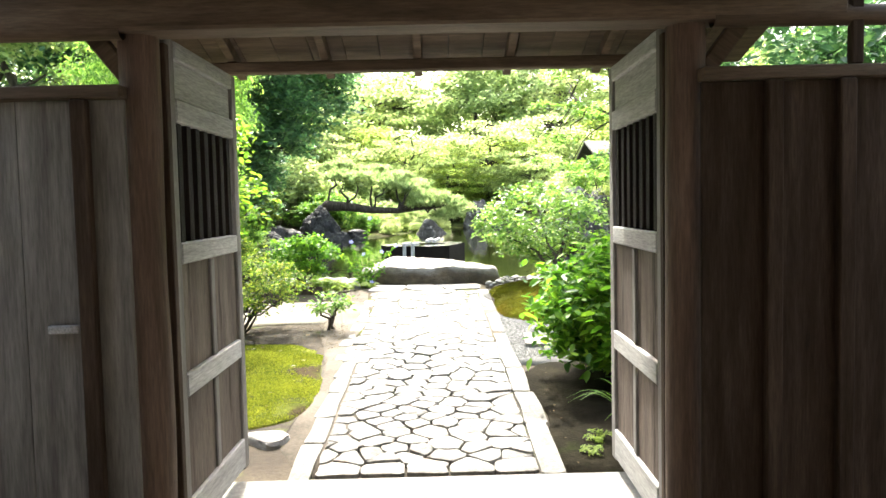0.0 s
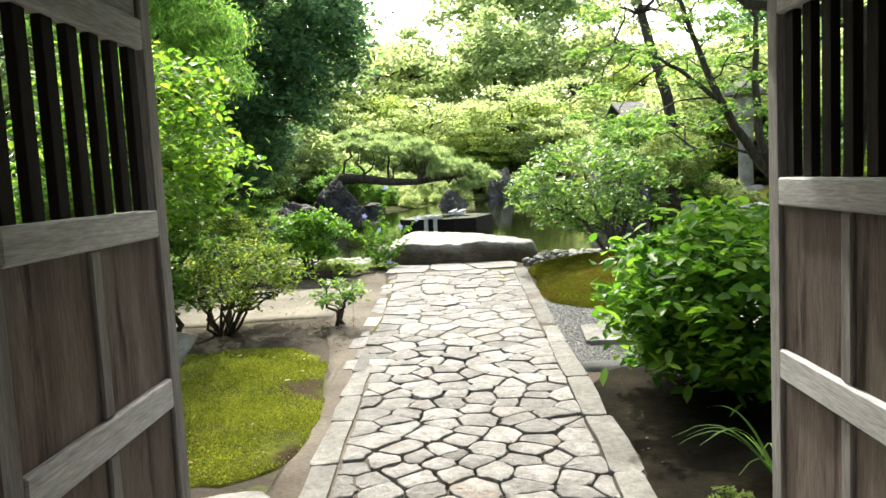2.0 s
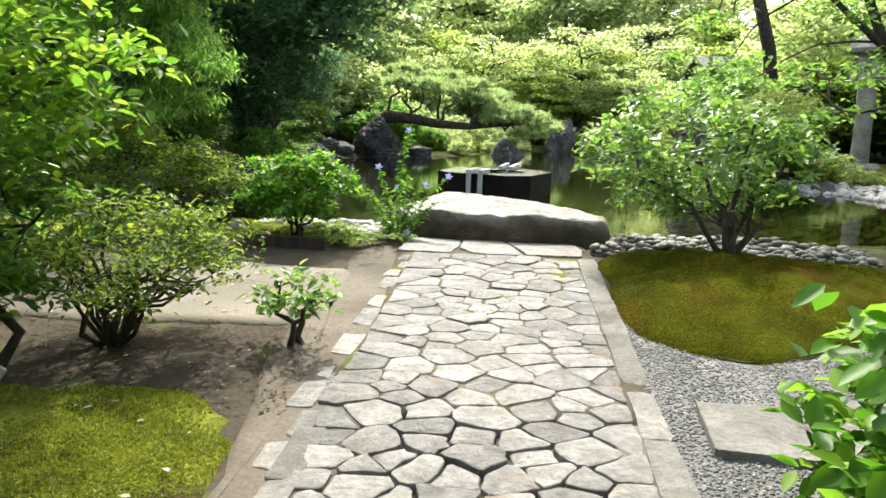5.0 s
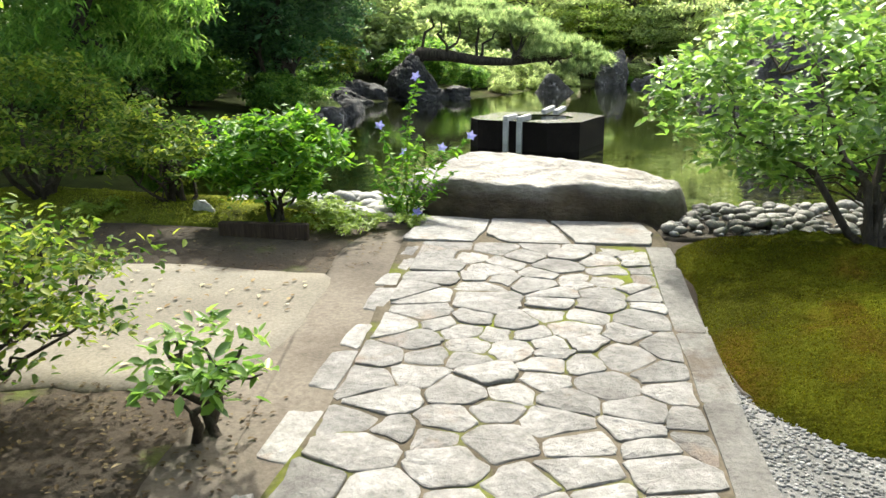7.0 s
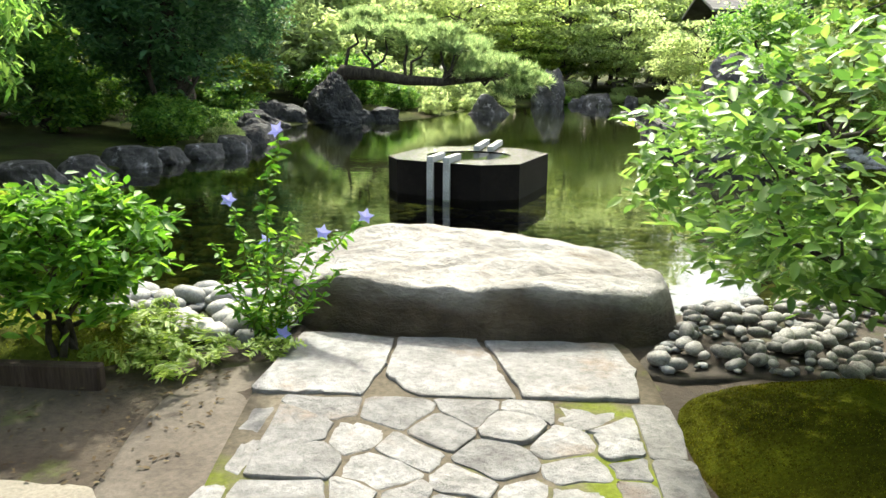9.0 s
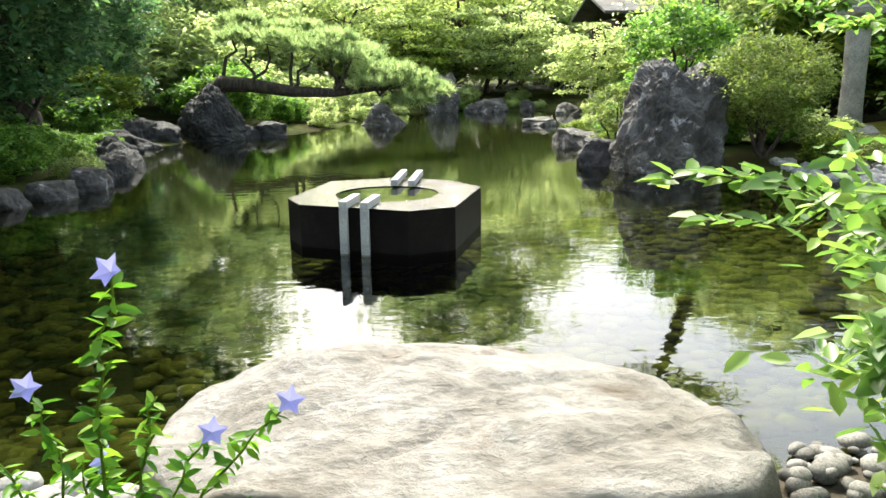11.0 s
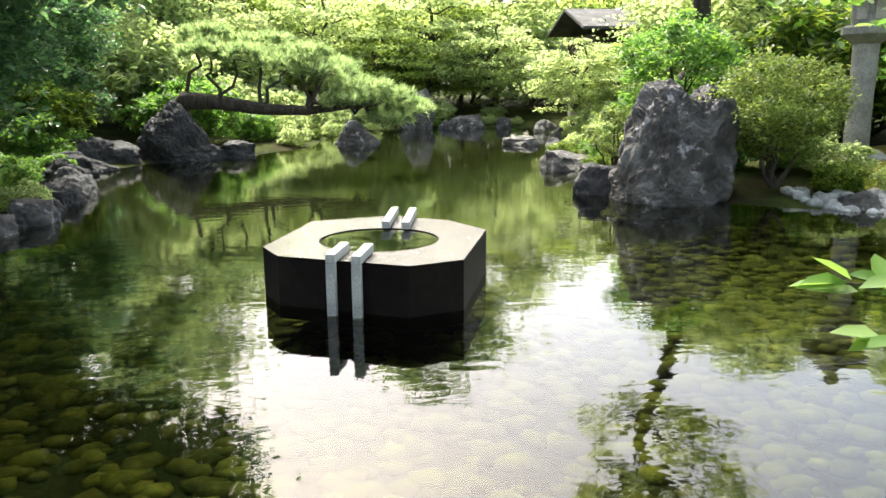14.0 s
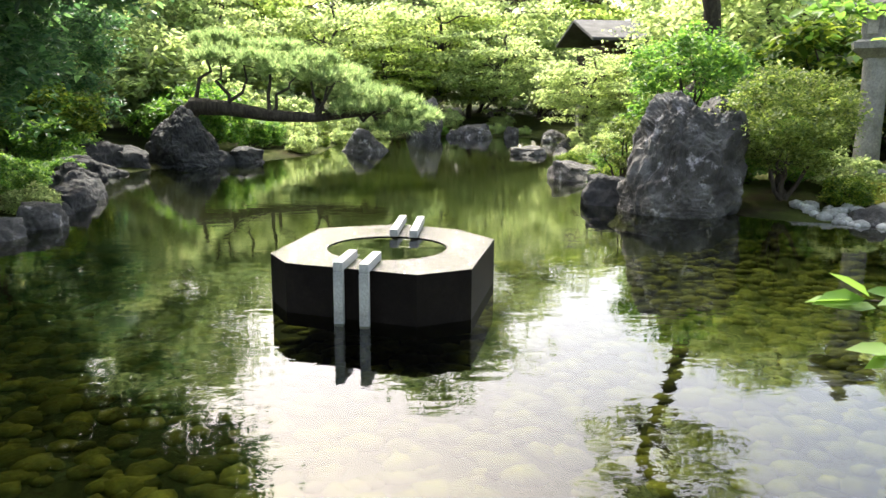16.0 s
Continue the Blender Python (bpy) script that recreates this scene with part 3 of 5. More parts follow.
# ---- gate ----
def wood_box(name, lo, hi, mat, parent, label="", bevel=0.006):
    return part(name, box(name, lo, hi, mat, bevel), parent, label)


def build_door(name, label, side):
    """A gate leaf, open at about a right angle, hinged at the origin and reaching along +y; side +1 shows its framed face to +x."""
    W, H, T = 1.05, 2.22, 0.05
    d = thing(name, label, "gate door", kind="structure")
    f = T / 2
    for y0 in (0.0, W - 0.085):
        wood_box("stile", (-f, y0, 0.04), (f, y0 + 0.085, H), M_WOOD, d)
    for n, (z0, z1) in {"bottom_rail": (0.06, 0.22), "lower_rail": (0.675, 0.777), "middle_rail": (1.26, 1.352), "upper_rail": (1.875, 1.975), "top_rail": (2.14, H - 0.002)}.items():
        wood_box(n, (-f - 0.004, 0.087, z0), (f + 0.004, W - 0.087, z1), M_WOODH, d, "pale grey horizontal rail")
    for z0, z1 in ((0.222, 0.673), (0.779, 1.258)):
        wood_box("muntin", (-f + 0.003, W / 2 - 0.03, z0), (f - 0.003, W / 2 + 0.03, z1), M_WOOD, d)
        for y0, y1 in ((0.087, W / 2 - 0.032), (W / 2 + 0.032, W - 0.087)):
            wood_box("panel", (-0.009, y0, z0), (0.009, y1, z1), M_PANEL, d, "plain dark brown board panel", 0)
    wood_box("top_panel", (-0.009, 0.087, 1.977), (0.009, W - 0.087, 2.138), M_WOODH, d, "pale board panel above the lattice", 0)
    n = 7
    for i in range(n):
        y = 0.087 + (W - 0.174) * (i + 0.5) / n
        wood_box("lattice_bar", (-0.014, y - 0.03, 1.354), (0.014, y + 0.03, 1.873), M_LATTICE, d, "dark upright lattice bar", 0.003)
    return d


dl = build_door("door_1", "open weathered wooden gate leaf with lattice bars above panels", 1)
dl.matrix_basis = pose(-1.125, 3.22, 0, 0, 0, -0.6)
dr = build_door("door_2", "open weathered wooden gate leaf with lattice bars above panels", -1)
dr.matrix_basis = pose(0.985, 3.22, 0, 0, 0, -1.0)


def log_mesh(name, r, h, mat, seg=20, seed=1):
    rng = np.random.default_rng(seed)
    pts = [(rng.normal(0, 0.004), rng.normal(0, 0.004), h * i / 8) for i in range(9)]
    V, F = tubes([(pts, [r * (1 + rng.normal(0, 0.015)) for _ in pts])], seg)
    return smooth(mesh_np(name, V, F, mat))


for px in (-1.18, 1.025):
    post = thing("gate_post", "round dark timber gate post", "post", (px, 3.12, -0.05), "gate posts", "structure", log_mesh("gate_post", 0.08, 2.5, M_POST, seed=int(px * 10) + 20))

thing("gate_beam", "dark squared timber beam across the gateway", "beam", kind="structure", me=box("beam", (-1.75, 2.98, 2.19), (1.62, 3.17, 2.40), M_BEAM, 0.012))
thing("gate_lintel", "dark thin lintel behind the gate beam", "beam", kind="structure", me=box("lintel", (-1.55, 4.45, 2.27), (1.45, 4.53, 2.335), M_BEAM, 0.008))


def build_roof():
    roof = thing("gate_roof", "small boarded gate roof on dark rafters", "roof", kind="structure")
    for s, y1, z1 in ((1, 4.75, 2.33), (-1, 1.35, 2.33)):
        y0, z0 = 3.08, 2.78
        L_ = math.hypot(y1 - y0, z1 - z0)
        ang = math.degrees(math.atan2(z1 - z0, abs(y1 - y0)))
        base = pose(0, y0, z0, ang if s > 0 else -ang, 0, 0)
        x = -1.9
        i = 0
        while x < 1.75:
            b = box("roof_board", (x, 0, 0.0), (x + 0.195, s * L_ if s > 0 else 0, 0.022), M_BEAM, 0) if s > 0 else box("roof_board", (x, -L_, 0.0), (x + 0.195, 0, 0.022), M_BEAM, 0)
            part("roof_board", b, roof, at=base)
            x += 0.2
        for rx in (-1.72, -1.15, -0.615, -0.08, 0.455, 1.0, 1.55):
            lo, hi = ((rx - 0.024, 0, -0.065), (rx + 0.024, L_ - 0.02, -0.003)) if s > 0 else ((rx - 0.024, -L_ + 0.02, -0.065), (rx + 0.024, 0, -0.003))
            part("rafter", box("rafter", lo, hi, M_BEAM, 0.004), roof, "squared rafter", at=base)
        lo, hi = ((-1.95, 0, 0.026), (1.8, L_ + 0.03, 0.10)) if s > 0 else ((-1.95, -L_ - 0.03, 0.026), (1.8, 0, 0.10))
        part("roof_covering", box("roof_covering", lo, hi, M_ROOF, 0.01), roof, "dark bark shingle covering", at=base)


build_roof()


def build_fence(name, x0, x1, y, top, battens, struts, label, joints, wood):
    f = thing(name, label, "fence wall", kind="structure")
    xs = [x0] + joints + [x1]
    for i, (a, b) in enumerate(zip(xs[:-1], xs[1:])):
        k = 0.004 * (i % 2)
        wood_box("plank", (a + 0.002, y + k, -0.06), (b - 0.002, y + 0.022 + k, top), wood, f, bevel=0.003)
    wood_box("top_rail", (x0, y - 0.03, top + 0.003), (x1, y + 0.05, top + 0.055), M_BEAM, f, "dark top rail")
    for x in battens:
        wood_box("batten", (x - 0.032, y - 0.045, -0.06), (x + 0.032, y - 0.003, top), M_DARKWOOD, f)
    for x in struts:
        wood_box("strut", (x - 0.025, y - 0.01, top + 0.057), (x + 0.025, y + 0.03, 2.6), M_DARKWOOD, f)
    return f


build_fence("wall_left", -5.0, -1.2, 3.0, 1.93, (-1.36, -2.3, -3.3, -4.5), (-2.8, -4.2), "dark weathered vertical plank fence with a small latch", [-4.7, -4.35, -4.0, -3.66, -3.3, -2.95, -2.6, -2.25, -1.93, -1.62, -1.38], M_FENCE)
build_fence("wall_right", 1.05, 5.0, 3.0, 1.95, (1.325, 1.61, 2.3, 3.2, 4.2), (1.66, 3.0, 4.3), "dark vertical plank fence beside the gate", [1.32, 1.62, 1.95, 2.28, 2.55, 2.8, 3.15, 3.5, 3.85, 4.2, 4.6], M_DARKWOOD)
for x0, x1 in ((-5.0, -1.2), (1.1, 5.0)):
    rl = thing("fence_rail", "round dark pole running above the plank fence", "rail", kind="structure")
    V, F = tubes([([(x0, 3.02, 2.2), ((x0 + x1) / 2, 3.025, 2.2), (x1, 3.02, 2.2)], [0.04, 0.042, 0.04])], 12)
    part("pole", smooth(mesh_np("pole", V, F, M_BEAM)), rl)
thing("door_latch", "small wooden sliding latch on the plank fence", "latch", (-1.4, 2.975, 1.04), kind="structure", me=box("latch", (-0.12, -0.014, -0.016), (0.0, 0.014, 0.016), M_WOODH, 0.004))

for x0, x1 in ((-1.2, -1.088), (0.948, 1.06)):
    thing("gate_jamb", "dark timber jamb behind the gate post", "jamb", kind="structure", me=box("jamb", (x0, 3.165, -0.05), (x1, 3.212, 2.18), M_DARKWOOD, 0.004))
for sx in (-1, 1):
    x0 = -1.16 if sx < 0 else 1.06
    br = thing("gate_brace", "slanting dark timber brace under the gate roof", "brace", kind="structure", me=box("brace", (-0.035, -0.03, 0), (0.035, 0.03, 0.62), M_BEAM, 0.006))
    br.matrix_basis = pose(x0 + sx * 0.02, 3.12, 1.98, 0, sx * 38, 0)

# floor before the gate and its threshold
thing("threshold", "worn pale stone threshold slab under the gate", "threshold", kind="structure", me=box("threshold", (-1.3, 3.215, -0.2), (1.2, 4.16, -0.012), M_THRESH, 0.015))
bm = bmesh.new()
_ring = [bm.verts.new((x, y, -0.0085)) for x, y in ((-0.36, 3.28), (0.42, 3.28), (0.34, 3.56), (0.2, 3.84), (-0.2, 3.84), (-0.3, 3.6))]
bm.faces.new(_ring)
bmesh.ops.bevel(bm, geom=bm.verts[:], offset=0.05, affect="VERTICES", segments=2)
bmesh.ops.solidify(bm, geom=bm.faces[:], thickness=0.03)
thing("threshold_inlay", "worn six-sided stone set in the threshold", "stone", kind="structure", me=finish(bm, "threshold_inlay", M_FLAG))
thing("sill", "low weathered timber sill across the gateway", "sill", kind="structure", me=box("sill", (-1.1, 3.12, -0.1), (0.95, 3.21, 0.03), M_WOOD, 0.01))


def pavers():
    fl = thing("floor", "grey stone floor slabs before the gate", "floor", kind="structure")
    for i in range(6):
        for j in range(5):
            x, y = -3.0 + i * 1.0, -1.4 + j * 0.95
            if y + 0.94 > 3.0:
                continue
            wood_box("slab", (x, y, -0.16), (x + 0.99, y + 0.94, -0.02), M_KERB, fl, bevel=0.01)


pavers()
# unseen plain walls and roof that close and darken the forecourt behind the camera
thing("wall_back", "unseen plain plaster wall added behind the forecourt", "wall", kind="structure", me=box("wall_back", (-5.2, -2.2, -0.1), (5.2, -2.0, 3.2), M_PLASTER, 0))
thing("wall_side_west", "unseen plain plaster wall added beside the forecourt", "wall", kind="structure", me=box("wall_w", (-5.2, -1.99, -0.1), (-5.02, 2.97, 3.2), M_PLASTER, 0))
thing("wall_side_east", "unseen plain plaster wall added beside the forecourt", "wall", kind="structure", me=box("wall_e", (5.02, -1.99, -0.1), (5.2, 2.97, 3.2), M_PLASTER, 0))

# ceiling out of view, sized to set how much sky light comes in
thing("ceiling", "unseen plain ceiling added to darken the forecourt", "ceiling", kind="structure", me=box("ceiling", (-5.2, -2.2, 3.21), (5.2, 0.7, 3.3), M_BEAM, 0))

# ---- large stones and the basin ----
def brown_shade_boulder_mat():
    """Pale granite; brown flanks with shade painted in, by the mesh's own attribute."""
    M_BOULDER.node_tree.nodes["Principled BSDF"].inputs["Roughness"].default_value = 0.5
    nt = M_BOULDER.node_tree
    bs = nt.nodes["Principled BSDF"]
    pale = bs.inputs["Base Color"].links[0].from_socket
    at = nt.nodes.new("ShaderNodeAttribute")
    at.attribute_name = "brown_and_shade"
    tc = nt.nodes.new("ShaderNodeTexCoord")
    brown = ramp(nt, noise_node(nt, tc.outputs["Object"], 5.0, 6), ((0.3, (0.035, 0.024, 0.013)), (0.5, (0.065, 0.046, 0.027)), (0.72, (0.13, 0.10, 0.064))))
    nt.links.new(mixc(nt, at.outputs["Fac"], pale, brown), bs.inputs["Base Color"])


def build_step():
    """A broad slab-like boulder: rounded plan, gently ridged top, smooth steep flanks."""
    cx, cy, na, nr = -0.14, 12.26, 120, 54
    V, brown_and_shade = [], []
    for i in range(nr + 1):
        u = i / nr
        for j in range(na):
            a = 2 * math.pi * j / na
            ca, sa = math.cos(a), math.sin(a)
            k = (abs(ca) ** 2.4 + abs(sa) ** 2.6) ** (-1 / 2.5)
            rx = (1.17 if ca > 0 else 1.12) + 0.03 * noise.noise(Vector((ca * 1.5, sa * 1.5, 3)))
            ry = (0.62 if sa < 0 else 0.74) + 0.04 * noise.noise(Vector((ca * 2, sa * 2, 9)))
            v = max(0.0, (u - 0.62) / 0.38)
            sc = u / 0.62 * 0.90 if u <= 0.62 else 0.90 + 0.10 * math.sin(min(1.0, v * 1.7) * math.pi / 2) - 0.05 * max(0.0, v - 0.6)
            x, y = cx + rx * k * ca * sc, cy + ry * k * sa * sc - 0.12 * ca * sc * 0.8
            top = 0.535 + 0.085 * math.exp(-((x + 0.45) / 0.55) ** 2 - ((y - 12.62) / 0.34) ** 2) - 0.11 * max(0.0, x - 0.2) - 0.13 * max(0.0, -x - 0.75)
            p = Vector((x * 1.4 + y * 0.9, y * 3.4 - x * 1.1, 2.0))
            top += 0.034 * noise.fractal(p, 0.75, 2.1, 6) - 0.026 * max(0.0, 0.13 - abs(noise.noise(p * 0.9))) / 0.13
            z = top - 0.035 * u ** 6 - (top + 0.02) * (0.12 * min(1.0, v * 3) ** 2 + 0.88 * max(0.0, (v - 0.18) / 0.82))
            f = 0.018 * v * noise.fractal(Vector((x * 2.2, y * 2.2, z * 3.5)), 0.8, 2.1, 4)
            V.append((x + f * ca, y + f * sa, z))
            # brown colour plus painted shade, growing down the flank
            brown_and_shade.append(min(1.0, max(0.0, (v - 0.13) * 6.0 + 0.35 * noise.noise(Vector((x * 4, y * 4, z * 5))))))
    F = []
    for i in range(nr):
        for j in range(na):
            j2 = (j + 1) % na
            F.append((i * na + j, (i + 1) * na + j, (i + 1) * na + j2, i * na + j2))
    me = smooth(mesh_np("stepping_boulder", V, F, M_BOULDER))
    at = me.attributes.new("brown_and_shade", "FLOAT", "POINT")
    at.data.foreach_set("value", np.array(brown_and_shade, np.float32))
    thing("stepping_boulder", "broad flat-topped pale granite boulder with brown flanks, shade painted in, at the pond edge", "boulder", me=me)


brown_shade_boulder_mat()
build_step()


def build_basin():
    b = thing("stone_basin", "dark octagonal granite water basin standing in the pond", "fountain basin")
    C = Vector((-0.29, 17.0, 0))
    top, low = 0.60, 0.12
    ring = [(-1.21, 16.82), (-1.07, 16.47), (-0.13, 16.0), (0.28, 16.14), (0.65, 17.25), (0.40, 17.75), (-0.12, 18.10), (-0.87, 17.92)]
    R = 0.49
    bm = bmesh.new()
    n = 48
    outer, outer_low, inner, inner_low = [], [], [], []
    def on_ring(a):
        d = Vector((math.cos(a), math.sin(a), 0))
        best = 0
        for i in range(8):
            p, q = Vector((*ring[i], 0)) - C, Vector((*ring[(i + 1) % 8], 0)) - C
            den = d.x * (q.y - p.y) - d.y * (q.x - p.x)
            if abs(den) < 1e-9:
                continue
            t_ = (p.x * (q.y - p.y) - p.y * (q.x - p.x)) / den
            u = (p.x * d.y - p.y * d.x) / den
            if t_ > 0 and -1e-6 <= u <= 1 + 1e-6:
                best = t_
        return d * best
    angs = sorted(set([2 * math.pi * i / n for i in range(n)] + [math.atan2(y - C.y, x - C.x) % (2 * math.pi) for x, y in ring]))
    n = len(angs)
    for a in angs:
        o = C + on_ring(a)
        outer.append(bm.verts.new((o.x, o.y, top)))
        outer_low.append(bm.verts.new((o.x, o.y, low)))
        inner.append(bm.verts.new((C.x + R * math.cos(a), C.y + R * math.sin(a), top - 0.004)))
        inner_low.append(bm.verts.new((C.x + R * 0.96 * math.cos(a), C.y + R * 0.96 * math.sin(a), top - 0.16)))
    for i in range(n):
        j = (i + 1) % n
        bm.faces.new((outer[i], outer_low[i], outer_low[j], outer[j]))
        bm.faces.new((inner[i], outer[i], outer[j], inner[j]))
        bm.faces.new((inner_low[i], inner[i], inner[j], inner_low[j]))
    bm.faces.new(inner_low)
    bm.faces.new(outer_low)
    bmesh.ops.recalc_face_normals(bm, faces=bm.faces)
    bl = finish(bm, "block", M_BLACKSTONE)
    bl.materials.append(M_WETTOP)
    for p in bl.polygons:
        p.material_index = int(p.normal.z > 0.5)
    part("block", bl, b, "dark wet polished granite block")
    bm = bmesh.new()
    bmesh.ops.create_circle(bm, cap_ends=True, segments=40, radius=R - 0.006, matrix=Matrix.Translation((C.x, C.y, top - 0.012)))
    part("basin_water", finish(bm, "basin_water", M_WATER), b, "still water filling the round bowl")
    # pale stone flumes: two in front that bend down the side, two behind
    for px, py in ((-0.665, 16.185), (-0.485, 16.105)):
        flume = part("flume", box("flume", (-0.035, -0.05, 0.604), (0.035, 0.40, 0.672), M_CUTSTONE, 0.005), b, "pale cut stone flume", pose(px, py, 0, 0, 0, -14))
        part("flume_leg", box("flume_leg", (-0.034, -0.055, 0.20), (0.034, -0.002, 0.602), M_CUTSTONE, 0.004), flume, "pale cut stone upright")
    for px, py in ((-0.213, 17.43), (-0.045, 17.36)):
        part("flume", box("flume", (-0.035, 0.0, 0.0), (0.035, 0.66, 0.066), M_CUTSTONE, 0.005), b, "pale cut stone flume", pose(px, py, 0.602, 2, 0, -11))


build_basin()

def crag(name, label, x, y, z, hw, hd, h, mat, seed, lean=0.2, taper=0.33, notch=0.0, square=0.55, rough=0.2, category="rock"):
    """A rugged standing rock: a blunt block that narrows and leans towards its top, fissured at several sizes."""
    bm = bmesh.new()
    bmesh.ops.create_icosphere(bm, subdivisions=6, radius=1)
    off = Vector((seed * 3.1, seed * 7.7, seed * 1.3))
    for v in bm.verts:
        c = Vector([math.copysign(abs(q) ** square, q) for q in v.co])
        k = (c.z + 1) / 2
        p = c * 1.1 + off
        d = noise.voronoi(Vector((p.x * 1.9 + p.z * 0.6, p.y * 1.9, p.z * 1.8 - p.x * 0.5)))[0]
        e = noise.voronoi(p * 5.5)[0]
        f = 1 + rough * noise.fractal(p, 0.7, 2.2, 7) + 0.16 * (min(d[1] - d[0], 0.4) - 0.2) + 0.05 * (min(e[1] - e[0], 0.4) - 0.2)
        if c.z < 0:
            w = min(3.0, 1 / (math.hypot(c.x, c.y) + 1e-6))
            c.x, c.y = c.x * max(1.0, w), c.y * max(1.0, w)
        c.x, c.y = c.x * f, c.y * f
        c.x = c.x * (1 - taper * k) + lean * k
        c.y *= 1 - 0.25 * k
        k2 = k * (1 + 0.5 * (f - 1)) - notch * math.exp(-((c.x - lean - 0.05) / 0.16) ** 2) * max(0.0, k - 0.6)
        v.co = (c.x * hw, c.y * hd, k2 * h)
    ob = thing(name, label, category, (x, y, z), me=finish(bm, name, mat))
    return ob


crag("rock", "tall dark pointed rock on the pond shore", -4.37, 28.6, 0.0, 1.0, 0.9, 1.5, M_DARKROCK, 11, 0.08, 0.72, 0.0, 0.95, 0.17)
rock("rock", "low dark shore rock", -3.0, 29.0, 0.02, 0.62, 0.5, 0.34, M_DARKROCK, 12, 0, rough=0.2)
rock("rock", "grey rock rising from the water", -0.2, 32.5, 0.0, 0.68, 0.62, 0.54, M_GREYROCK, 13, 10, rough=0.15)
rock("rock", "tall grey rock at the far shore", 2.2, 39.3, 0.0, 0.75, 0.6, 1.3, M_GREYROCK, 14, 0)
crag("rock", "large rugged lichen-pale rock on the shore", 4.0, 21.15, -0.05, 0.92, 0.68, 1.84, M_GREYROCK, 19, 0.27, 0.37, 0.3, 0.62, 0.17)
rock("rock", "low grey rock in shallow water", 3.72, 25.5, 0.0, 0.62, 0.8, 0.42, M_GREYROCK, 16, 0, rough=0.15)
rock("rock", "small pale flat rock at the shore", 4.2, 31.2, 0.05, 0.6, 0.5, 0.3, M_GREYROCK, 17, 0)
rock("rock", "dark lumpy rock beside the rugged one", 3.35, 21.9, 0.0, 0.5, 0.5, 0.55, M_DARKROCK, 18, 0, rough=0.2)
for i, (x, y, s) in enumerate(((-5.5, 16.75, 0.42), (-5.2, 17.5, 0.42), (-5.1, 18.5, 0.42), (-4.78, 19.15, 0.36), (-4.5, 19.75, 0.36), (-4.4, 20.5, 0.42), (-6.1, 16.2, 0.4))):
    rock("shore_rock", "rounded grey shore rock at the waterline", x, y, 0.02, s * 0.9, s * 0.8, s * 0.85, M_GREYROCK, 30 + i, 25 + i * 7, group="shore rocks", rough=0.18, seg=5, cuts=4, square=0.9, flat_top=0.7)
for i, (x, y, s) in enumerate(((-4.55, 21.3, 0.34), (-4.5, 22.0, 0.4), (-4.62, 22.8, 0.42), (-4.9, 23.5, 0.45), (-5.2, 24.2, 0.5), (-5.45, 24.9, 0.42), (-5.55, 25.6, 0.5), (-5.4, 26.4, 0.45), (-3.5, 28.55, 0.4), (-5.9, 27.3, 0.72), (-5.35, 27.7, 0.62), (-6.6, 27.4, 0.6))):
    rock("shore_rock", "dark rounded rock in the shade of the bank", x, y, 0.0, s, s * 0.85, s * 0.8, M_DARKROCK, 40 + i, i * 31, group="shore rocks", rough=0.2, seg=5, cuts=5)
for i, (x, y, s) in enumerate(((4.0, 39.2, 0.75), (3.1, 39.0, 0.4), (5.3, 38.9, 0.55), (6.2, 36.5, 0.5), (5.9, 33.5, 0.45), (4.9, 30.6, 0.35), (6.1, 19.9, 0.35), (6.7, 19.3, 0.3))):
    rock("shore_rock", "pale grey shore rock", x, y, 0.05, s, s * 0.8, s * 0.7, M_GREYROCK, 50 + i, i * 50, group="shore rocks", rough=0.16, seg=4, cuts=8)
rock("stepping_stone", "flat pale stepping stone set in moss", -1.16, 4.98, -0.1, 0.24, 0.19, 0.1, M_FLAG, 60, -8, "stone", flat_top=0.4, rough=0.08)
rock("rock", "small white rock under the azaleas", -2.6, 11.4, 0.2, 0.13, 0.1, 0.12, M_CUTSTONE, 61)

# ---- plants ----
def plant(name, label, category, base, stems, cloud, leafmat, barkmat=None, seg=6, group="", trunk_name="trunk", crown_name="crown"):
    """stems: groups of tubes; each group is one part."""
    t = thing(name, label, category, base, group)
    for paths in stems:
        V, F = tubes(paths, seg)
        part(trunk_name, smooth(mesh_np(trunk_name, V, F, barkmat or M_BARK)), t)
        trunk_name = "limb" if trunk_name == "trunk" else trunk_name
    part(crown_name, mesh_np(crown_name, *cloud, leafmat), t)
    return t


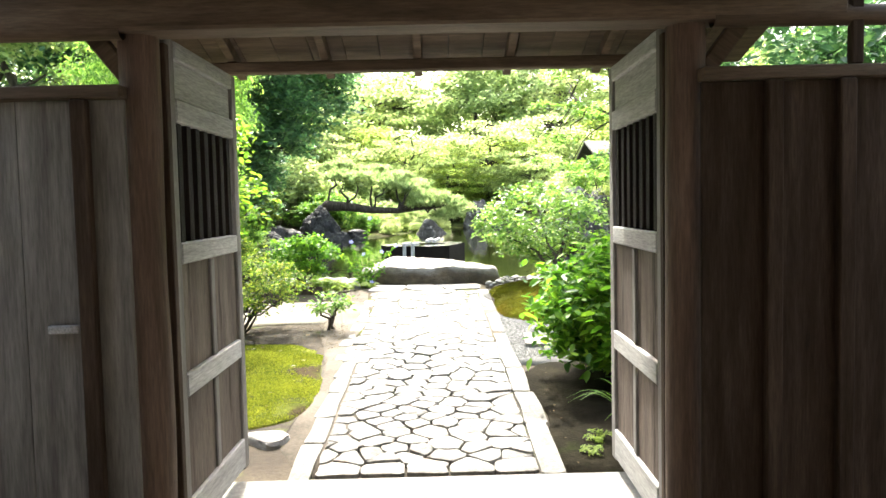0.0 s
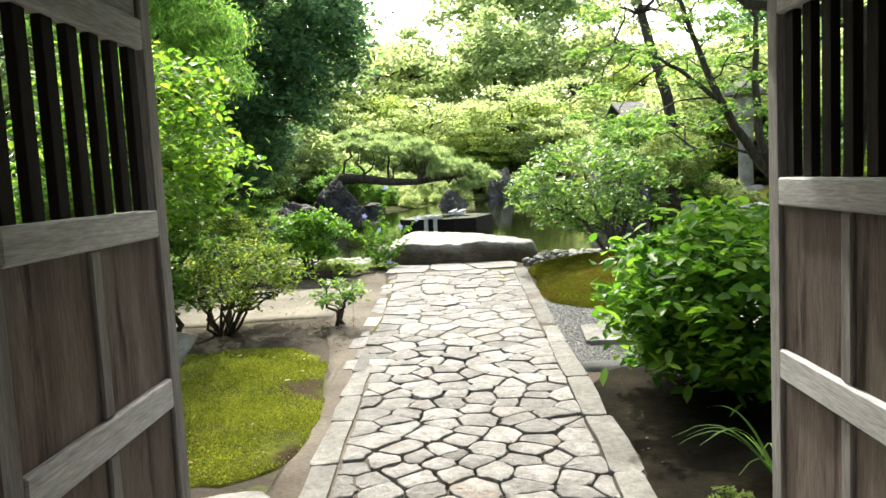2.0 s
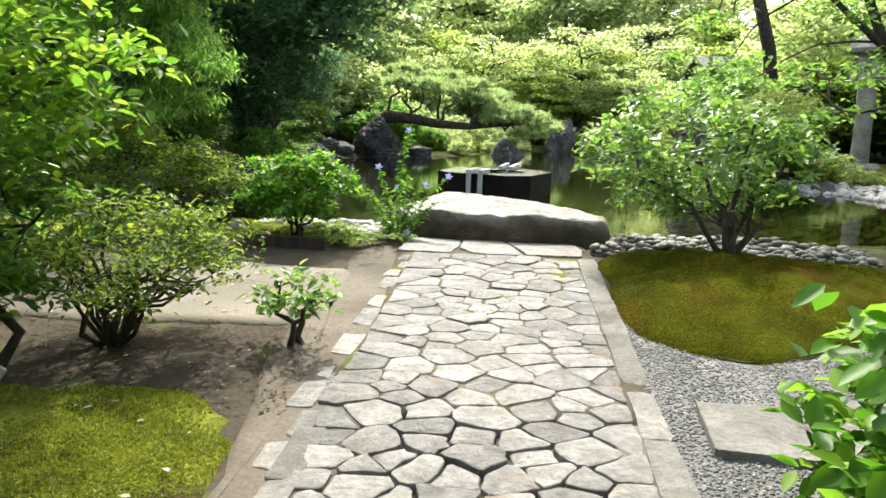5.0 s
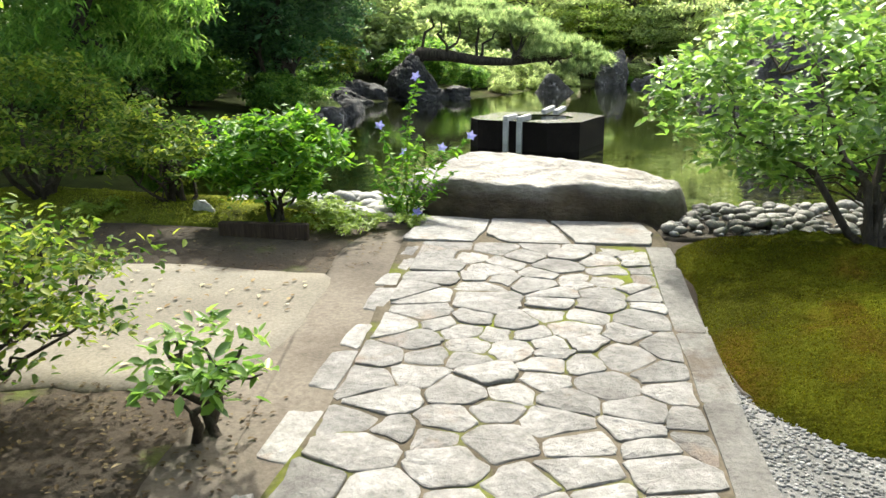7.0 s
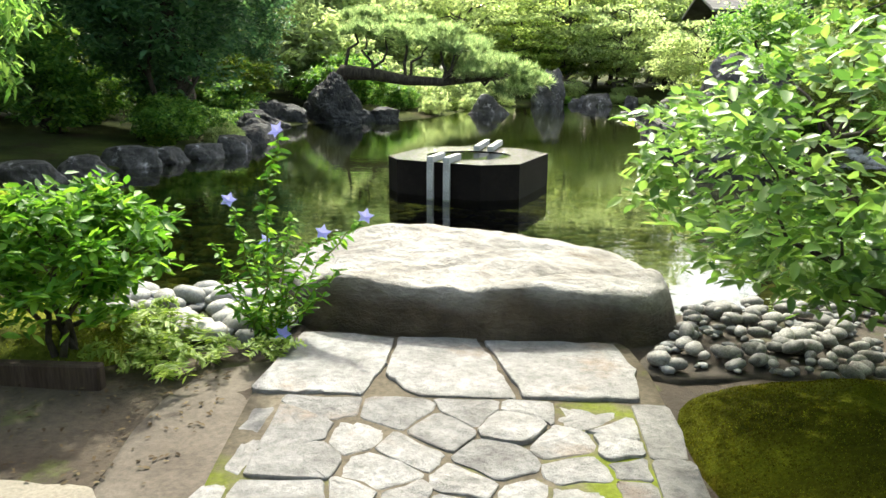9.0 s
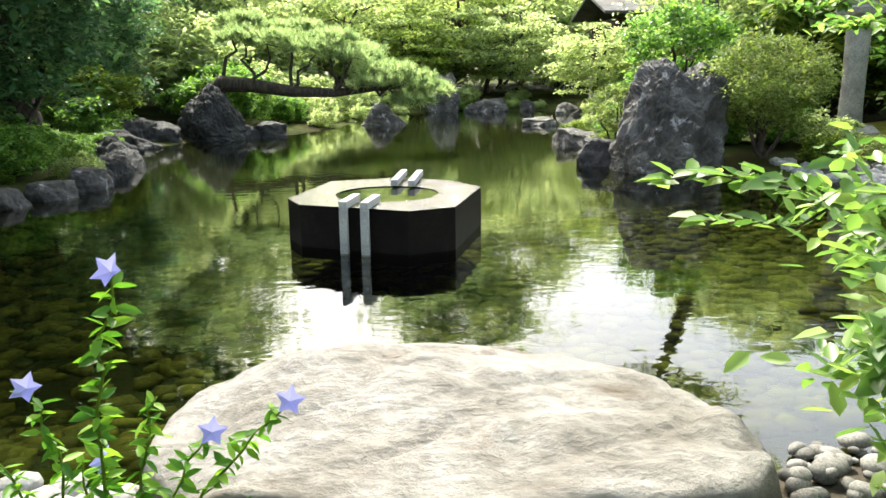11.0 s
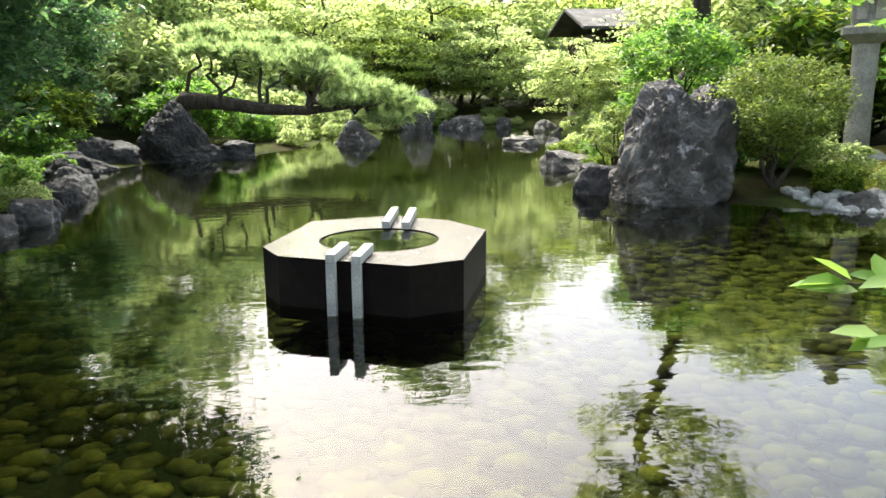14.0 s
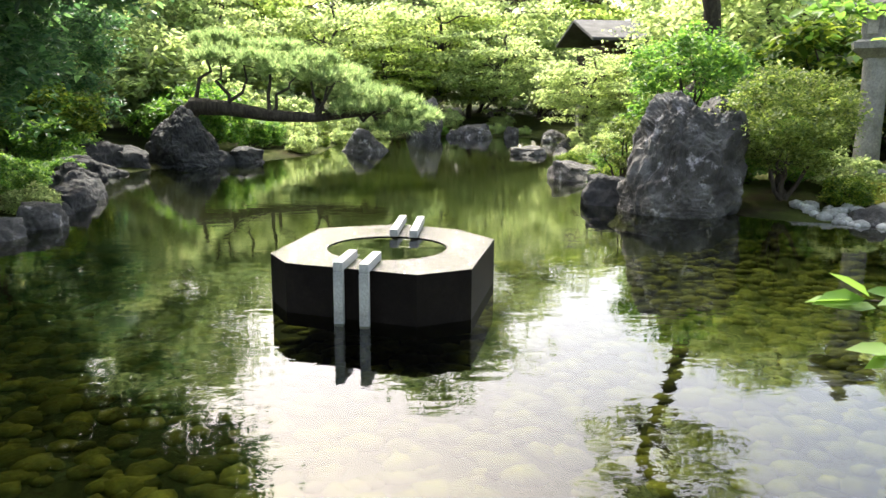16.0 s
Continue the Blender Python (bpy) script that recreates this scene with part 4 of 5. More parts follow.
def shrub(name, label, x, y, z, r, h, leafmat, leaf=0.045, clumps=40, per=60, stems=9, low=0.35, seed=1, aspect=0.45, off=(0, 0), sy=1.0, up=0.7, cr=0.2, group="", category="shrub", thick=1.0):
    """A shrub: crooked stems from one foot, each ending in clumps of leaves."""
    rng = np.random.default_rng(seed)
    cz = h * (low + (1 - low) / 2)
    C = crown_centres((off[0], off[1], cz), (r * 0.85, r * 0.85 * sy, h * (1 - low) / 2 * 0.85), clumps, rng, 0.45)
    paths = []
    for i in range(stems):
        a = 2 * np.pi * i / stems + rng.uniform(-0.3, 0.3)
        c = C[rng.integers(len(C))]
        foot = np.array([0.05 * np.cos(a), 0.05 * np.sin(a), 0.0])
        P = bend(foot, c, 7, 0.12, rng, 0.35)
        own = []
        paths.append(own)
        own.append((P, np.linspace(0.016 * (h + 0.3) * thick, 0.004, 7)))
        for _ in range(3):
            k = rng.integers(2, 6)
            c2 = C[np.argmin(np.linalg.norm(C - P[k] - rng.normal(0, 0.25 * r, 3), axis=1))]
            own.append((bend(P[k], c2, 5, 0.08, rng, 0.3), np.linspace(0.007, 0.003, 5)))
    pts = clump_points(C, rng.uniform(0.6, 1.2, clumps) * r * cr * 1.3, per, 0.7, rng, 0.3)
    return plant(name, label, category, (x, y, z), paths, leaf_cloud(pts, leaf, aspect, up, rng), leafmat, seg=5, trunk_name="stem", crown_name="foliage", group=group)


def tree(name, label, x, y, z, h, r, leafmat, leaf=0.1, clumps=60, per=160, seed=1, trunk_r=0.12, flat=0.45, low=0.35, lean=(0, 0), aspect=0.5, sy=1.0, up=0.7, cr=0.3, droop=0.1, group="", category="tree"):
    """A tree: a tapered leaning trunk, limbs to the clumps, and a crown of many leaves."""
    rng = np.random.default_rng(seed)
    cz = h * (low + (1 - low) / 2)
    C = crown_centres((lean[0], lean[1], cz), (r * 0.82, r * 0.82 * sy, h * (1 - low) / 2 * 0.85), clumps, rng, 0.4)
    n = 9
    top = np.array([lean[0], lean[1], h * 0.85])
    T = bend((0, 0, -0.1), top, n, 0.0, rng, 0.5)
    paths = [(T, np.linspace(trunk_r, trunk_r * 0.25, n) + np.array([trunk_r * 0.4] + [0] * (n - 1)))]
    for i in range(min(clumps, 26)):
        c = C[i]
        k = int(np.clip(np.searchsorted(T[:, 2], c[2] - 0.35 * np.linalg.norm(c[:2] - T[4, :2])), 2, n - 2))
        paths.append((bend(T[k], c, 6, 0.12, rng, 0.4), np.linspace(trunk_r * 0.32, 0.012, 6)))
    pts = clump_points(C, rng.uniform(0.6, 1.25, clumps) * r * cr, per, flat, rng, 0.25)
    return plant(name, label, category, (x, y, z), [[p] for p in paths], leaf_cloud(pts, leaf, aspect, up, rng, droop=droop), leafmat, group=group)


shrub("azalea_bush", "open-branched azalea bush with bare twisted stems", -2.2, 8.3, 0.1, 0.82, 0.86, L_AZALEA, 0.042, 95, 60, 16, 0.2, 3, off=(0.1, 0), thick=0.9, cr=0.17)
shrub("young_camellia", "small young camellia with few glossy leaves", -1.2, 8.45, 0.11, 0.34, 0.42, L_SHORE, 0.065, 18, 15, 3, 0.45, 4, cr=0.25, thick=1.9)
shrub("bush", "dense dark green broadleaf bush by the moss", -3.05, 7.7, 0.05, 1.0, 1.7, L_CAMELLIA, 0.075, 130, 75, 9, 0.02, 5)
shrub("azalea_bush", "round azalea bush on the moss bank", -1.98, 11.3, 0.26, 0.62, 0.84, L_HYDRANGEA, 0.066, 75, 60, 5, 0.1, 6, aspect=0.42)
shrub("azalea_bush", "spreading azalea bush on the moss bank", -2.85, 11.55, 0.26, 0.68, 0.9, L_AZALEA, 0.05, 60, 65, 8, 0.22, 7)
shrub("azalea_bush", "broad dark azalea bush at the pond corner", -4.1, 11.7, 0.26, 1.0, 1.25, L_AZALEA, 0.055, 85, 75, 8, 0.1, 8)
shrub("hydrangea_bush", "lush hydrangea bush with broad bright green leaves", 1.76, 6.15, 0.0, 1.12, 1.22, L_HYDRANGEA, 0.088, 260, 46, 18, -0.05, 9, aspect=0.5, cr=0.16)
# out-of-view bush added to keep sky light off the ground by the hydrangea
shrub("bush", "unseen broadleaf bush added beyond the hydrangea to block sky light", 3.3, 5.3, 0.0, 1.05, 2.1, L_CAMELLIA, 0.08, 120, 80, 9, 0.0, 19)
SHORE_TREE = shrub("shore_tree", "small multi-stemmed glossy-leaved tree on the moss mound", 1.7, 10.3, 0.36, 1.15, 1.42, L_SHORE, 0.075, 130, 42, 8, 0.12, 10, off=(-0.13, 0.9), sy=1.0, cr=0.165, category="tree")
tree("lime_sapling", "young tree with bright lime-green leaves", -2.6, 7.75, 0.05, 2.7, 1.1, L_SAPLING, 0.075, 100, 48, 11, 0.03, 0.6, 0.3)
tree("cypress_tree", "drooping feathery cypress at the pond corner", -4.7, 13.4, 0.3, 5.8, 1.75, L_CYPRESS, 0.075, 170, 420, 12, 0.10, 0.8, 0.04, cr=0.26, droop=0.6, aspect=0.24)
tree("evergreen_tree", "large dark glossy evergreen tree over the water", -6.2, 22.4, 0.6, 10.0, 4.9, L_DARK, 0.18, 280, 180, 13, 0.26, 0.7, 0.08, cr=0.2)
shrub("bush", "dark glossy evergreen bush hanging over the water", -5.9, 21.8, 0.55, 1.9, 3.6, L_DARK, 0.13, 130, 90, 8, 0.05, 18)
def leaning_maple():
    """A maple whose trunk leans over the water and forks, with thin flat layers of leaves and wide gaps between them."""
    rng = np.random.default_rng(14)
    base = np.array([5.3, 13.2, land1(5.3, 13.2)])
    def path(pts, r0, r1):
        P = np.array(pts, float) - base
        i = np.linspace(0, len(P) - 1, 3 * len(P))
        Q = np.stack([np.interp(i, np.arange(len(P)), P[:, k]) for k in range(3)], 1) + rng.normal(0, 0.012, (len(i), 3))
        return Q, np.linspace(r0, r1, len(i))
    wood = [path([(5.3, 13.2, 0.2), (5.2, 13.2, 0.42), (4.97, 13.2, 0.85), (4.4, 13.2, 1.5), (3.95, 13.2, 2.2), (3.65, 13.25, 3.0), (3.4, 13.3, 3.8)], 0.115, 0.03),
            path([(4.62, 13.2, 1.3), (4.5, 13.25, 1.8), (4.47, 13.3, 2.55), (4.55, 13.4, 3.4), (4.5, 13.5, 4.3)], 0.075, 0.025),
            path([(3.9, 13.2, 2.3), (3.4, 13.1, 2.7), (2.95, 13.0, 2.96), (2.3, 12.9, 3.2)], 0.04, 0.012),
            path([(4.47, 13.3, 2.55), (5.0, 13.1, 2.9), (5.6, 12.9, 3.3), (6.3, 12.8, 3.6)], 0.045, 0.012),
            path([(4.4, 13.2, 1.5), (3.9, 13.0, 1.65), (3.5, 12.9, 1.6)], 0.025, 0.008)]
    C = []
    for z in (2.1, 2.55, 3.0, 3.45, 3.9, 4.4):
        for _ in range(15):
            C.append((rng.uniform(2.0, 7.2), rng.uniform(11.9, 15.0), z + rng.normal(0, 0.1)))
    C += [(3.2, 12.9, 1.5), (3.5, 13.2, 1.6), (3.0, 13.4, 1.9), (3.7, 13.5, 1.9), (3.3, 13.8, 2.1), (5.8, 13.0, 1.7), (6.0, 13.6, 2.0)]
    C = np.array(C) - base
    tips = np.concatenate([w[0][6:] for w in wood])
    for c in C[::2]:
        k = tips[np.argmin(np.linalg.norm(tips - c + np.array([0, 0, 0.25]), axis=1))]
        wood.append((bend(k, c, 6, 0.08, rng, 0.3), np.linspace(0.016, 0.005, 6)))
    pts = clump_points(C, rng.uniform(0.3, 0.6, len(C)), 110, 0.25, rng, 0.1)
    plant("maple_tree", "leaning maple with a slender forked trunk", "tree", tuple(base), [[w] for w in wood], leaf_cloud(pts, 0.08, 0.55, 1.0, rng), L_MAPLEGREEN)


leaning_maple()
shrub("bush", "tall dense green bush behind the rugged rock", 5.1, 23.4, 0.5, 1.25, 2.6, L_CAMELLIA, 0.09, 120, 100, 8, 0.05, 15)
shrub("azalea_bush", "full azalea bush beside the rugged rock", 5.45, 20.9, 0.4, 1.05, 1.9, L_FRESH, 0.055, 150, 110, 8, 0.12, 16)
shrub("bush", "small feathery green bush on the low rocks", 3.75, 22.8, 0.4, 0.6, 1.1, L_FRESH, 0.05, 60, 90, 6, 0.1, 17)


def reaching_branches():
    rng = np.random.default_rng(55)
    base = np.array([1.7, 10.3, 0.36])
    for tip in ((0.80, 12.75, 1.29), (0.95, 12.75, 1.12), (0.98, 12.45, 1.33)):
        P = bend(np.array([1.6, 11.35, 1.0]) - base, np.array(tip) - base, 12, 0.08, rng, 0.2)
        V, F = tubes([(P, np.linspace(0.012, 0.003, 12))], 5)
        part("stem", smooth(mesh_np("stem", V, F, M_BARK)), SHORE_TREE)
        C, D = [], []
        way = (P[-1] - P[-3]) / np.linalg.norm(P[-1] - P[-3])
        for k in np.linspace(4, 11, 46):
            i = int(min(k, 10))
            p = P[i] + (P[i + 1] - P[i]) * (k - i) + rng.normal(0, 0.012, 3)
            side = np.cross(way, (0, 0, 1)) * rng.choice((-1, 1))
            C.append(p)
            D.append((way * 0.8 + side + rng.normal(0, 0.3, 3)) * 3)
        part("foliage", mesh_np("foliage", *leaf_cloud(np.array(C), 0.115, 0.55, 1.2, rng, lead=np.array(D)), L_SHORE), SHORE_TREE)


reaching_branches()


def pine():
    rng = np.random.default_rng(21)
    t = thing("pine_tree", "trained Japanese pine with a limb stretched over the water", "tree", (-4.6, 29.6, 0.5))
    limb = np.array([(0, 0, -0.2), (0.05, -0.2, 0.5), (0.5, -0.5, 1.0), (1.3, -0.7, 0.95), (2.2, -0.8, 0.8), (3.2, -0.8, 0.75), (4.2, -0.7, 0.85), (5.0, -0.7, 0.9)])
    paths = [(limb, [0.26, 0.24, 0.22, 0.17, 0.14, 0.11, 0.08, 0.05])]
    pads = [(5.0, -0.7, 1.0, 0.7), (4.4, -0.9, 1.25, 0.75), (3.6, -0.7, 1.55, 0.8), (2.8, -0.8, 1.75, 0.8), (1.9, -0.6, 1.95, 0.8), (1.1, -0.5, 2.05, 0.7),
            (5.5, -0.6, 0.75, 0.6), (5.1, -1.0, 0.5, 0.5), (4.2, -1.2, 0.95, 0.6), (3.2, -0.6, 2.0, 0.6), (2.2, 0.3, 2.3, 0.7), (3.9, 0.2, 1.7, 0.6), (0.9, 0.4, 2.5, 0.6)]
    P, D = [], []
    for x, y, z, r in pads:
        k = int(np.argmin(np.abs(limb[:, 0] - x * 0.85)))
        paths.append((bend(limb[k], (x, y, z - 0.1), 6, 0.1, rng, 0.5), np.linspace(0.05, 0.015, 6)))
        for _ in range(75):
            a, s = rng.uniform(0, 2 * np.pi), r * np.sqrt(rng.uniform(0, 1))
            c = np.array([x + s * np.cos(a), y + s * np.sin(a), z + 0.18 * r * (1 - (s / r) ** 2) + rng.normal(0, 0.05)])
            d = rng.normal(0, 0.6, (42, 3)) + np.array([0.25 * np.cos(a), 0.25 * np.sin(a), 0.8])
            P.append(np.repeat(c[None], 42, 0))
            D.append(d)
    for k, p in enumerate(paths):
        V, F = tubes([p], 7)
        nm = "limb" if k else "trunk"
        part(nm, smooth(mesh_np(nm, V, F, M_BARK)), t)
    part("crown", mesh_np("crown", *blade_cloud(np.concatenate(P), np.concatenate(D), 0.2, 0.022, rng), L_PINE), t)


pine()

# background trees: four kinds, repeated with turns and sizes
PROTO = [
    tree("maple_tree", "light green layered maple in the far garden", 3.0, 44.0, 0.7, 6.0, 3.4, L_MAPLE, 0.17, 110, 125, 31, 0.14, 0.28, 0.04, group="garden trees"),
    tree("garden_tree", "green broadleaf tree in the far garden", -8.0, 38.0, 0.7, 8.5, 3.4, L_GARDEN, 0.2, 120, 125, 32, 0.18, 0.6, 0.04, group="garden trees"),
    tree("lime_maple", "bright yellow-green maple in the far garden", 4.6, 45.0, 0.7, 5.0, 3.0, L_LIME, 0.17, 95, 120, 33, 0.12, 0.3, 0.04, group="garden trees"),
    tree("evergreen_tree", "dark evergreen tree at the garden edge", -11.0, 30.0, 0.7, 10.0, 3.6, L_DARK, 0.22, 130, 125, 34, 0.22, 0.65, 0.03, group="garden trees"),
]
for k, x, y, s, a in ((0, -1.5, 43.0, 0.9, 40), (2, 1.0, 42.5, 0.75, 100), (0, 5.3, 41.5, 0.7, 30), (2, 1.5, 48.0, 1.1, 160), (0, 6.5, 47.5, 1.1, 200), (1, 15.5, 46.0, 0.9, 70), (2, -4.5, 46.0, 1.2, 10), (1, -9.0, 46.5, 1.65, 200),
                      (3, -14.0, 40.0, 1.1, 50), (0, -8.0, 33.5, 0.8, 300), (3, -11.0, 23.0, 1.1, 130), (1, -9.5, 16.5, 0.9, 20), (3, -10.0, 10.0, 0.9, 250), (1, -6.8, 6.0, 0.6, 180),
                      (0, 10.5, 34.0, 0.9, 120), (1, 14.5, 29.0, 0.75, 10), (0, 12.5, 22.0, 1.0, 230), (3, 15.0, 15.0, 1.0, 60), (1, 9.5, 9.5, 0.7, 300), (0, 6.5, 5.8, 0.6, 90),
                      (1, 18.0, 41.0, 1.05, 150), (2, 13.0, 51.0, 1.6, 220), (1, 3.0, 57.0, 1.5, 300), (0, -6.0, 57.0, 2.0, 45), (0, 10.0, 60.0, 2.2, 145), (1, -16.0, 52.0, 1.5, 270), (3, 22.0, 50.0, 1.5, 30),
                      (0, 6.5, 33.4, 0.52, 15), (2, 8.4, 34.6, 0.6, 60), (0, 7.4, 32.2, 0.36, 260), (0, 9.6, 28.5, 0.95, 77), (1, 5.5, 68.0, 2.7, 10), (1, -3.0, 62.0, 1.5, 120), (0, -5.5, 39.5, 0.8, 140), (3, -7.0, 29.5, 0.45, 20), (3, 21.0, 27.0, 0.8, 90), (1, -13.0, 31.0, 1.3, 190)):
    copy_thing(PROTO[k], pose(x, y, land1(x, y), 0, 0, a) @ Matrix.Scale(s, 4))
tree("garden_tree", "tall tree with a stout dark trunk behind the rocks", 6.4, 26.4, 0.7, 9.4, 2.9, L_MAPLE, 0.14, 60, 80, 35, 0.24, 0.35, 0.5, cr=0.2)

tree("maple_tree", "maple spreading above the gate and hydrangea", 3.6, 7.2, 0.1, 5.0, 1.7, L_GARDEN, 0.08, 130, 150, 36, 0.1, 0.4, 0.5, lean=(-1.5, 0.9))
# unseen trees added to block sky light; the last fills the right fence gap
for k, x, y, s, a in ((3, -8.5, 1.0, 0.8, 15), (3, 8.5, 0.5, 0.8, 95), (3, -6.0, -5.5, 0.9, 160), (3, 0.5, -6.5, 0.9, 220), (3, 6.5, -5.5, 0.9, 310), (1, -5.6, 5.2, 0.5, 70), (3, 4.2, 6.4, 0.42, 40)):
    copy_thing(PROTO[k], pose(x, y, land1(x, y), 0, 0, a) @ Matrix.Scale(s, 4))

UNDER = [
    shrub("garden_shrub", "rounded azalea in the garden undergrowth", -6.5, 27.5, 0.7, 1.1, 1.3, L_AZALEA, 0.11, 60, 70, 5, 0.0, 41, group="undergrowth"),
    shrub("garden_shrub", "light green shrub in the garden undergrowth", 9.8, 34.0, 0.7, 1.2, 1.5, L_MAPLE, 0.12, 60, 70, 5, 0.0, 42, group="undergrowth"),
    shrub("garden_shrub", "dark glossy shrub in the garden undergrowth", -7.5, 20.5, 0.7, 1.1, 1.4, L_CAMELLIA, 0.11, 60, 70, 5, 0.0, 43, group="undergrowth"),
]


def undergrowth():
    rng = np.random.default_rng(5)
    n = len(SHORE)
    mid = SHORE.mean(0)
    for ring, gap, size in ((0.45, 0.9, 0.33), (1.3, 1.5, 0.62), (2.9, 2.0, 1.0), (5.5, 3.0, 1.7)):
        for i in range(n):
            a, b = SHORE[i], SHORE[(i + 1) % n]
            m = (a + b) / 2
            L_ = np.linalg.norm(b - a)
            nrm = np.array([(b - a)[1], -(b - a)[0]]) / L_
            if pond(m[0] + nrm[0], m[1] + nrm[1]) < 0:
                nrm = -nrm
            for s in np.arange(0.5 * gap / L_, 1, gap / L_):
                p = a + (b - a) * s + nrm * (ring + rng.uniform(-0.3, 0.6)) + rng.normal(0, 0.25, 2)
                if p[1] < 20.5 and (p[0] > -7.2 and p[0] < 9.5):
                    continue
                if pond(p[0], p[1]) < 0.12 + 0.5 * (ring > 1) or np.hypot(p[0] - 4.3, p[1] - 20.9) < 2.2 or np.hypot(p[0] - 7.8, p[1] - 22.5) < 1.3 or (6.0 < p[0] < 14.5 and 36 < p[1] < 43) or (-6 < p[0] < 0.5 and 27 < p[1] < 31 and ring < 2):
                    continue
                k = 2 if p[0] < -2 and p[1] < 33 else (1 if p[1] > 28 and rng.uniform() < 0.7 else int(rng.integers(0, 3)))
                copy_thing(UNDER[k], pose(p[0], p[1], land1(p[0], p[1]) - 0.1, 0, 0, rng.uniform(0, 360)) @ Matrix.Scale(size * rng.uniform(0.75, 1.3), 4))


undergrowth()
for i, x in enumerate(range(-22, 27, 4)):
    y = 49.5 + 1.5 * math.sin(i * 2.1)
    copy_thing(UNDER[(0, 1, 1)[i % 3]], pose(x, y, land1(x, y) - 0.2, 0, 0, i * 77) @ Matrix.Scale(2.9, 4))


for x, y, s, k in ((-4.75, 21.3, 0.33, 1), (-5.5, 20.4, 0.25, 0), (6.3, 20.7, 0.4, 0), (7.0, 20.3, 0.33, 1), (6.9, 21.6, 0.5, 1), (9.2, 22.4, 0.5, 0), (6.4, 22.4, 0.8, 2)):
    copy_thing(UNDER[k], pose(x, y, land1(x, y) - 0.08, 0, 0, x * 100) @ Matrix.Scale(s, 4))
drape("moss_slope", [(6.8, 20.6), (7.5, 19.2), (7.9, 17.2), (8.3, 15.0), (12.0, 16.5), (12.5, 21.5), (10.0, 23.5), (7.4, 23.0)], M_MOSSGOLD, "yellow-green moss slope beyond the pond", "moss", 0.02, 0.15, 8, 0.1)


# ---- stone lantern, far house, garden wall ----
def lathe(name, prof, mat, sides=6, turn=0.0):
    bm = bmesh.new()
    rings = [[bm.verts.new((r * math.cos(2 * math.pi * i / sides + turn), r * math.sin(2 * math.pi * i / sides + turn), z)) for i in range(sides)] for r, z in prof]
    for p, q in zip(rings, rings[1:]):
        for i in range(sides):
            bm.faces.new((p[i], p[(i + 1) % sides], q[(i + 1) % sides], q[i]))
    bm.faces.new(rings[0][::-1])
    bm.faces.new(rings[-1])
    return finish(bm, name, mat)


lan = thing("stone_lantern", "tall weathered stone garden lantern", "lantern", (7.8, 22.5, land1(7.8, 22.5) - 0.05))
part("base", lathe("base", [(0.55, 0), (0.55, 0.18), (0.42, 0.28)], M_LANTERN), lan)
part("shaft", lathe("shaft", [(0.2, 0.27), (0.185, 0.9), (0.19, 1.0), (0.185, 1.1), (0.2, 1.98)], M_LANTERN, 20), lan)
part("platform", lathe("platform", [(0.24, 1.98), (0.42, 2.12), (0.44, 2.22), (0.36, 2.26)], M_LANTERN), lan)
firebox = part("firebox", lathe("firebox", [(0.28, 2.26), (0.3, 2.7)], M_LANTERN), lan)
for i in range(6):
    a = math.pi / 6 + i * math.pi / 3
    part("window", box("window", (-0.08, -0.012, 2.34), (0.08, 0.012, 2.62), M_PLASTER, 0.004), firebox, "pale opening in the firebox", pose(0.255 * math.cos(a), 0.255 * math.sin(a), 0, 0, 0, math.degrees(a) - 90))
part("cap", lathe("cap", [(0.56, 2.7), (0.58, 2.78), (0.32, 3.0), (0.12, 3.08)], M_LANTERN), lan)
part("finial", lathe("finial", [(0.08, 3.08), (0.14, 3.18), (0.10, 3.29), (0.02, 3.39)], M_LANTERN, 12), lan)

house = thing("tea_house", "low garden house with a shallow grey roof among trees", "house", (11.2, 38.5, land1(11.2, 38.5) - 0.3))
# wall coloured dark in place of the shade below the roof
part("wall", box("wall", (-2.6, 0, -0.3), (2.6, 3.5, 3.2), M_DARKWOOD, 0), house, "wall in a dark timber colour that stands in for under-roof shade")
for s in (-1, 1):
    part("roof", box("roof", (-3.3, -2.6, -0.06), (3.3, 0.02, 0.06), M_ROOF, 0.02), house, "shallow grey roof slope", pose(0, 1.75, 4.15, 18, 0, 0) if s < 0 else pose(0, 1.75, 4.15, 18, 0, 180))
part("window", box("window", (-1.4, -0.03, 0.9), (1.4, 0.02, 2.2), M_DARKWOOD, 0.01), house, "dark window band")
gw = thing("garden_wall", "low weathered plaster garden wall under trees", "wall", (10.15, 36.6, land1(10.15, 36.6)), kind="structure")
part("wall_body", box("wall_body", (-3.0, 0, -0.3), (3.0, 0.3, 1.2), M_LANTERN, 0.02), gw)
part("coping", box("coping", (-3.1, -0.1, 1.203), (3.1, 0.4, 1.32), M_ROOF, 0.02), gw)

# ---- sign, edging board, flowers, ferns ----
sign = thing("plant_sign", "slanted grey stone name plate in the moss", "sign", (-2.32, 7.15, land1(-2.32, 7.15) + 0.05))
plate = part("plate", box("plate", (-0.17, -0.02, 0.0), (0.17, 0.02, 0.30), M_LANTERN, 0.008), sign, at=pose(0, 0, 0.0, -42, 0, -34))
for i in range(3):
    part("letter_bar", box("letter_bar", (-0.11, -0.0235, 0.08 + i * 0.06), (0.11 - 0.03 * i, -0.0215, 0.09 + i * 0.06), M_ROOF, 0), plate, "dark unreadable line of writing")
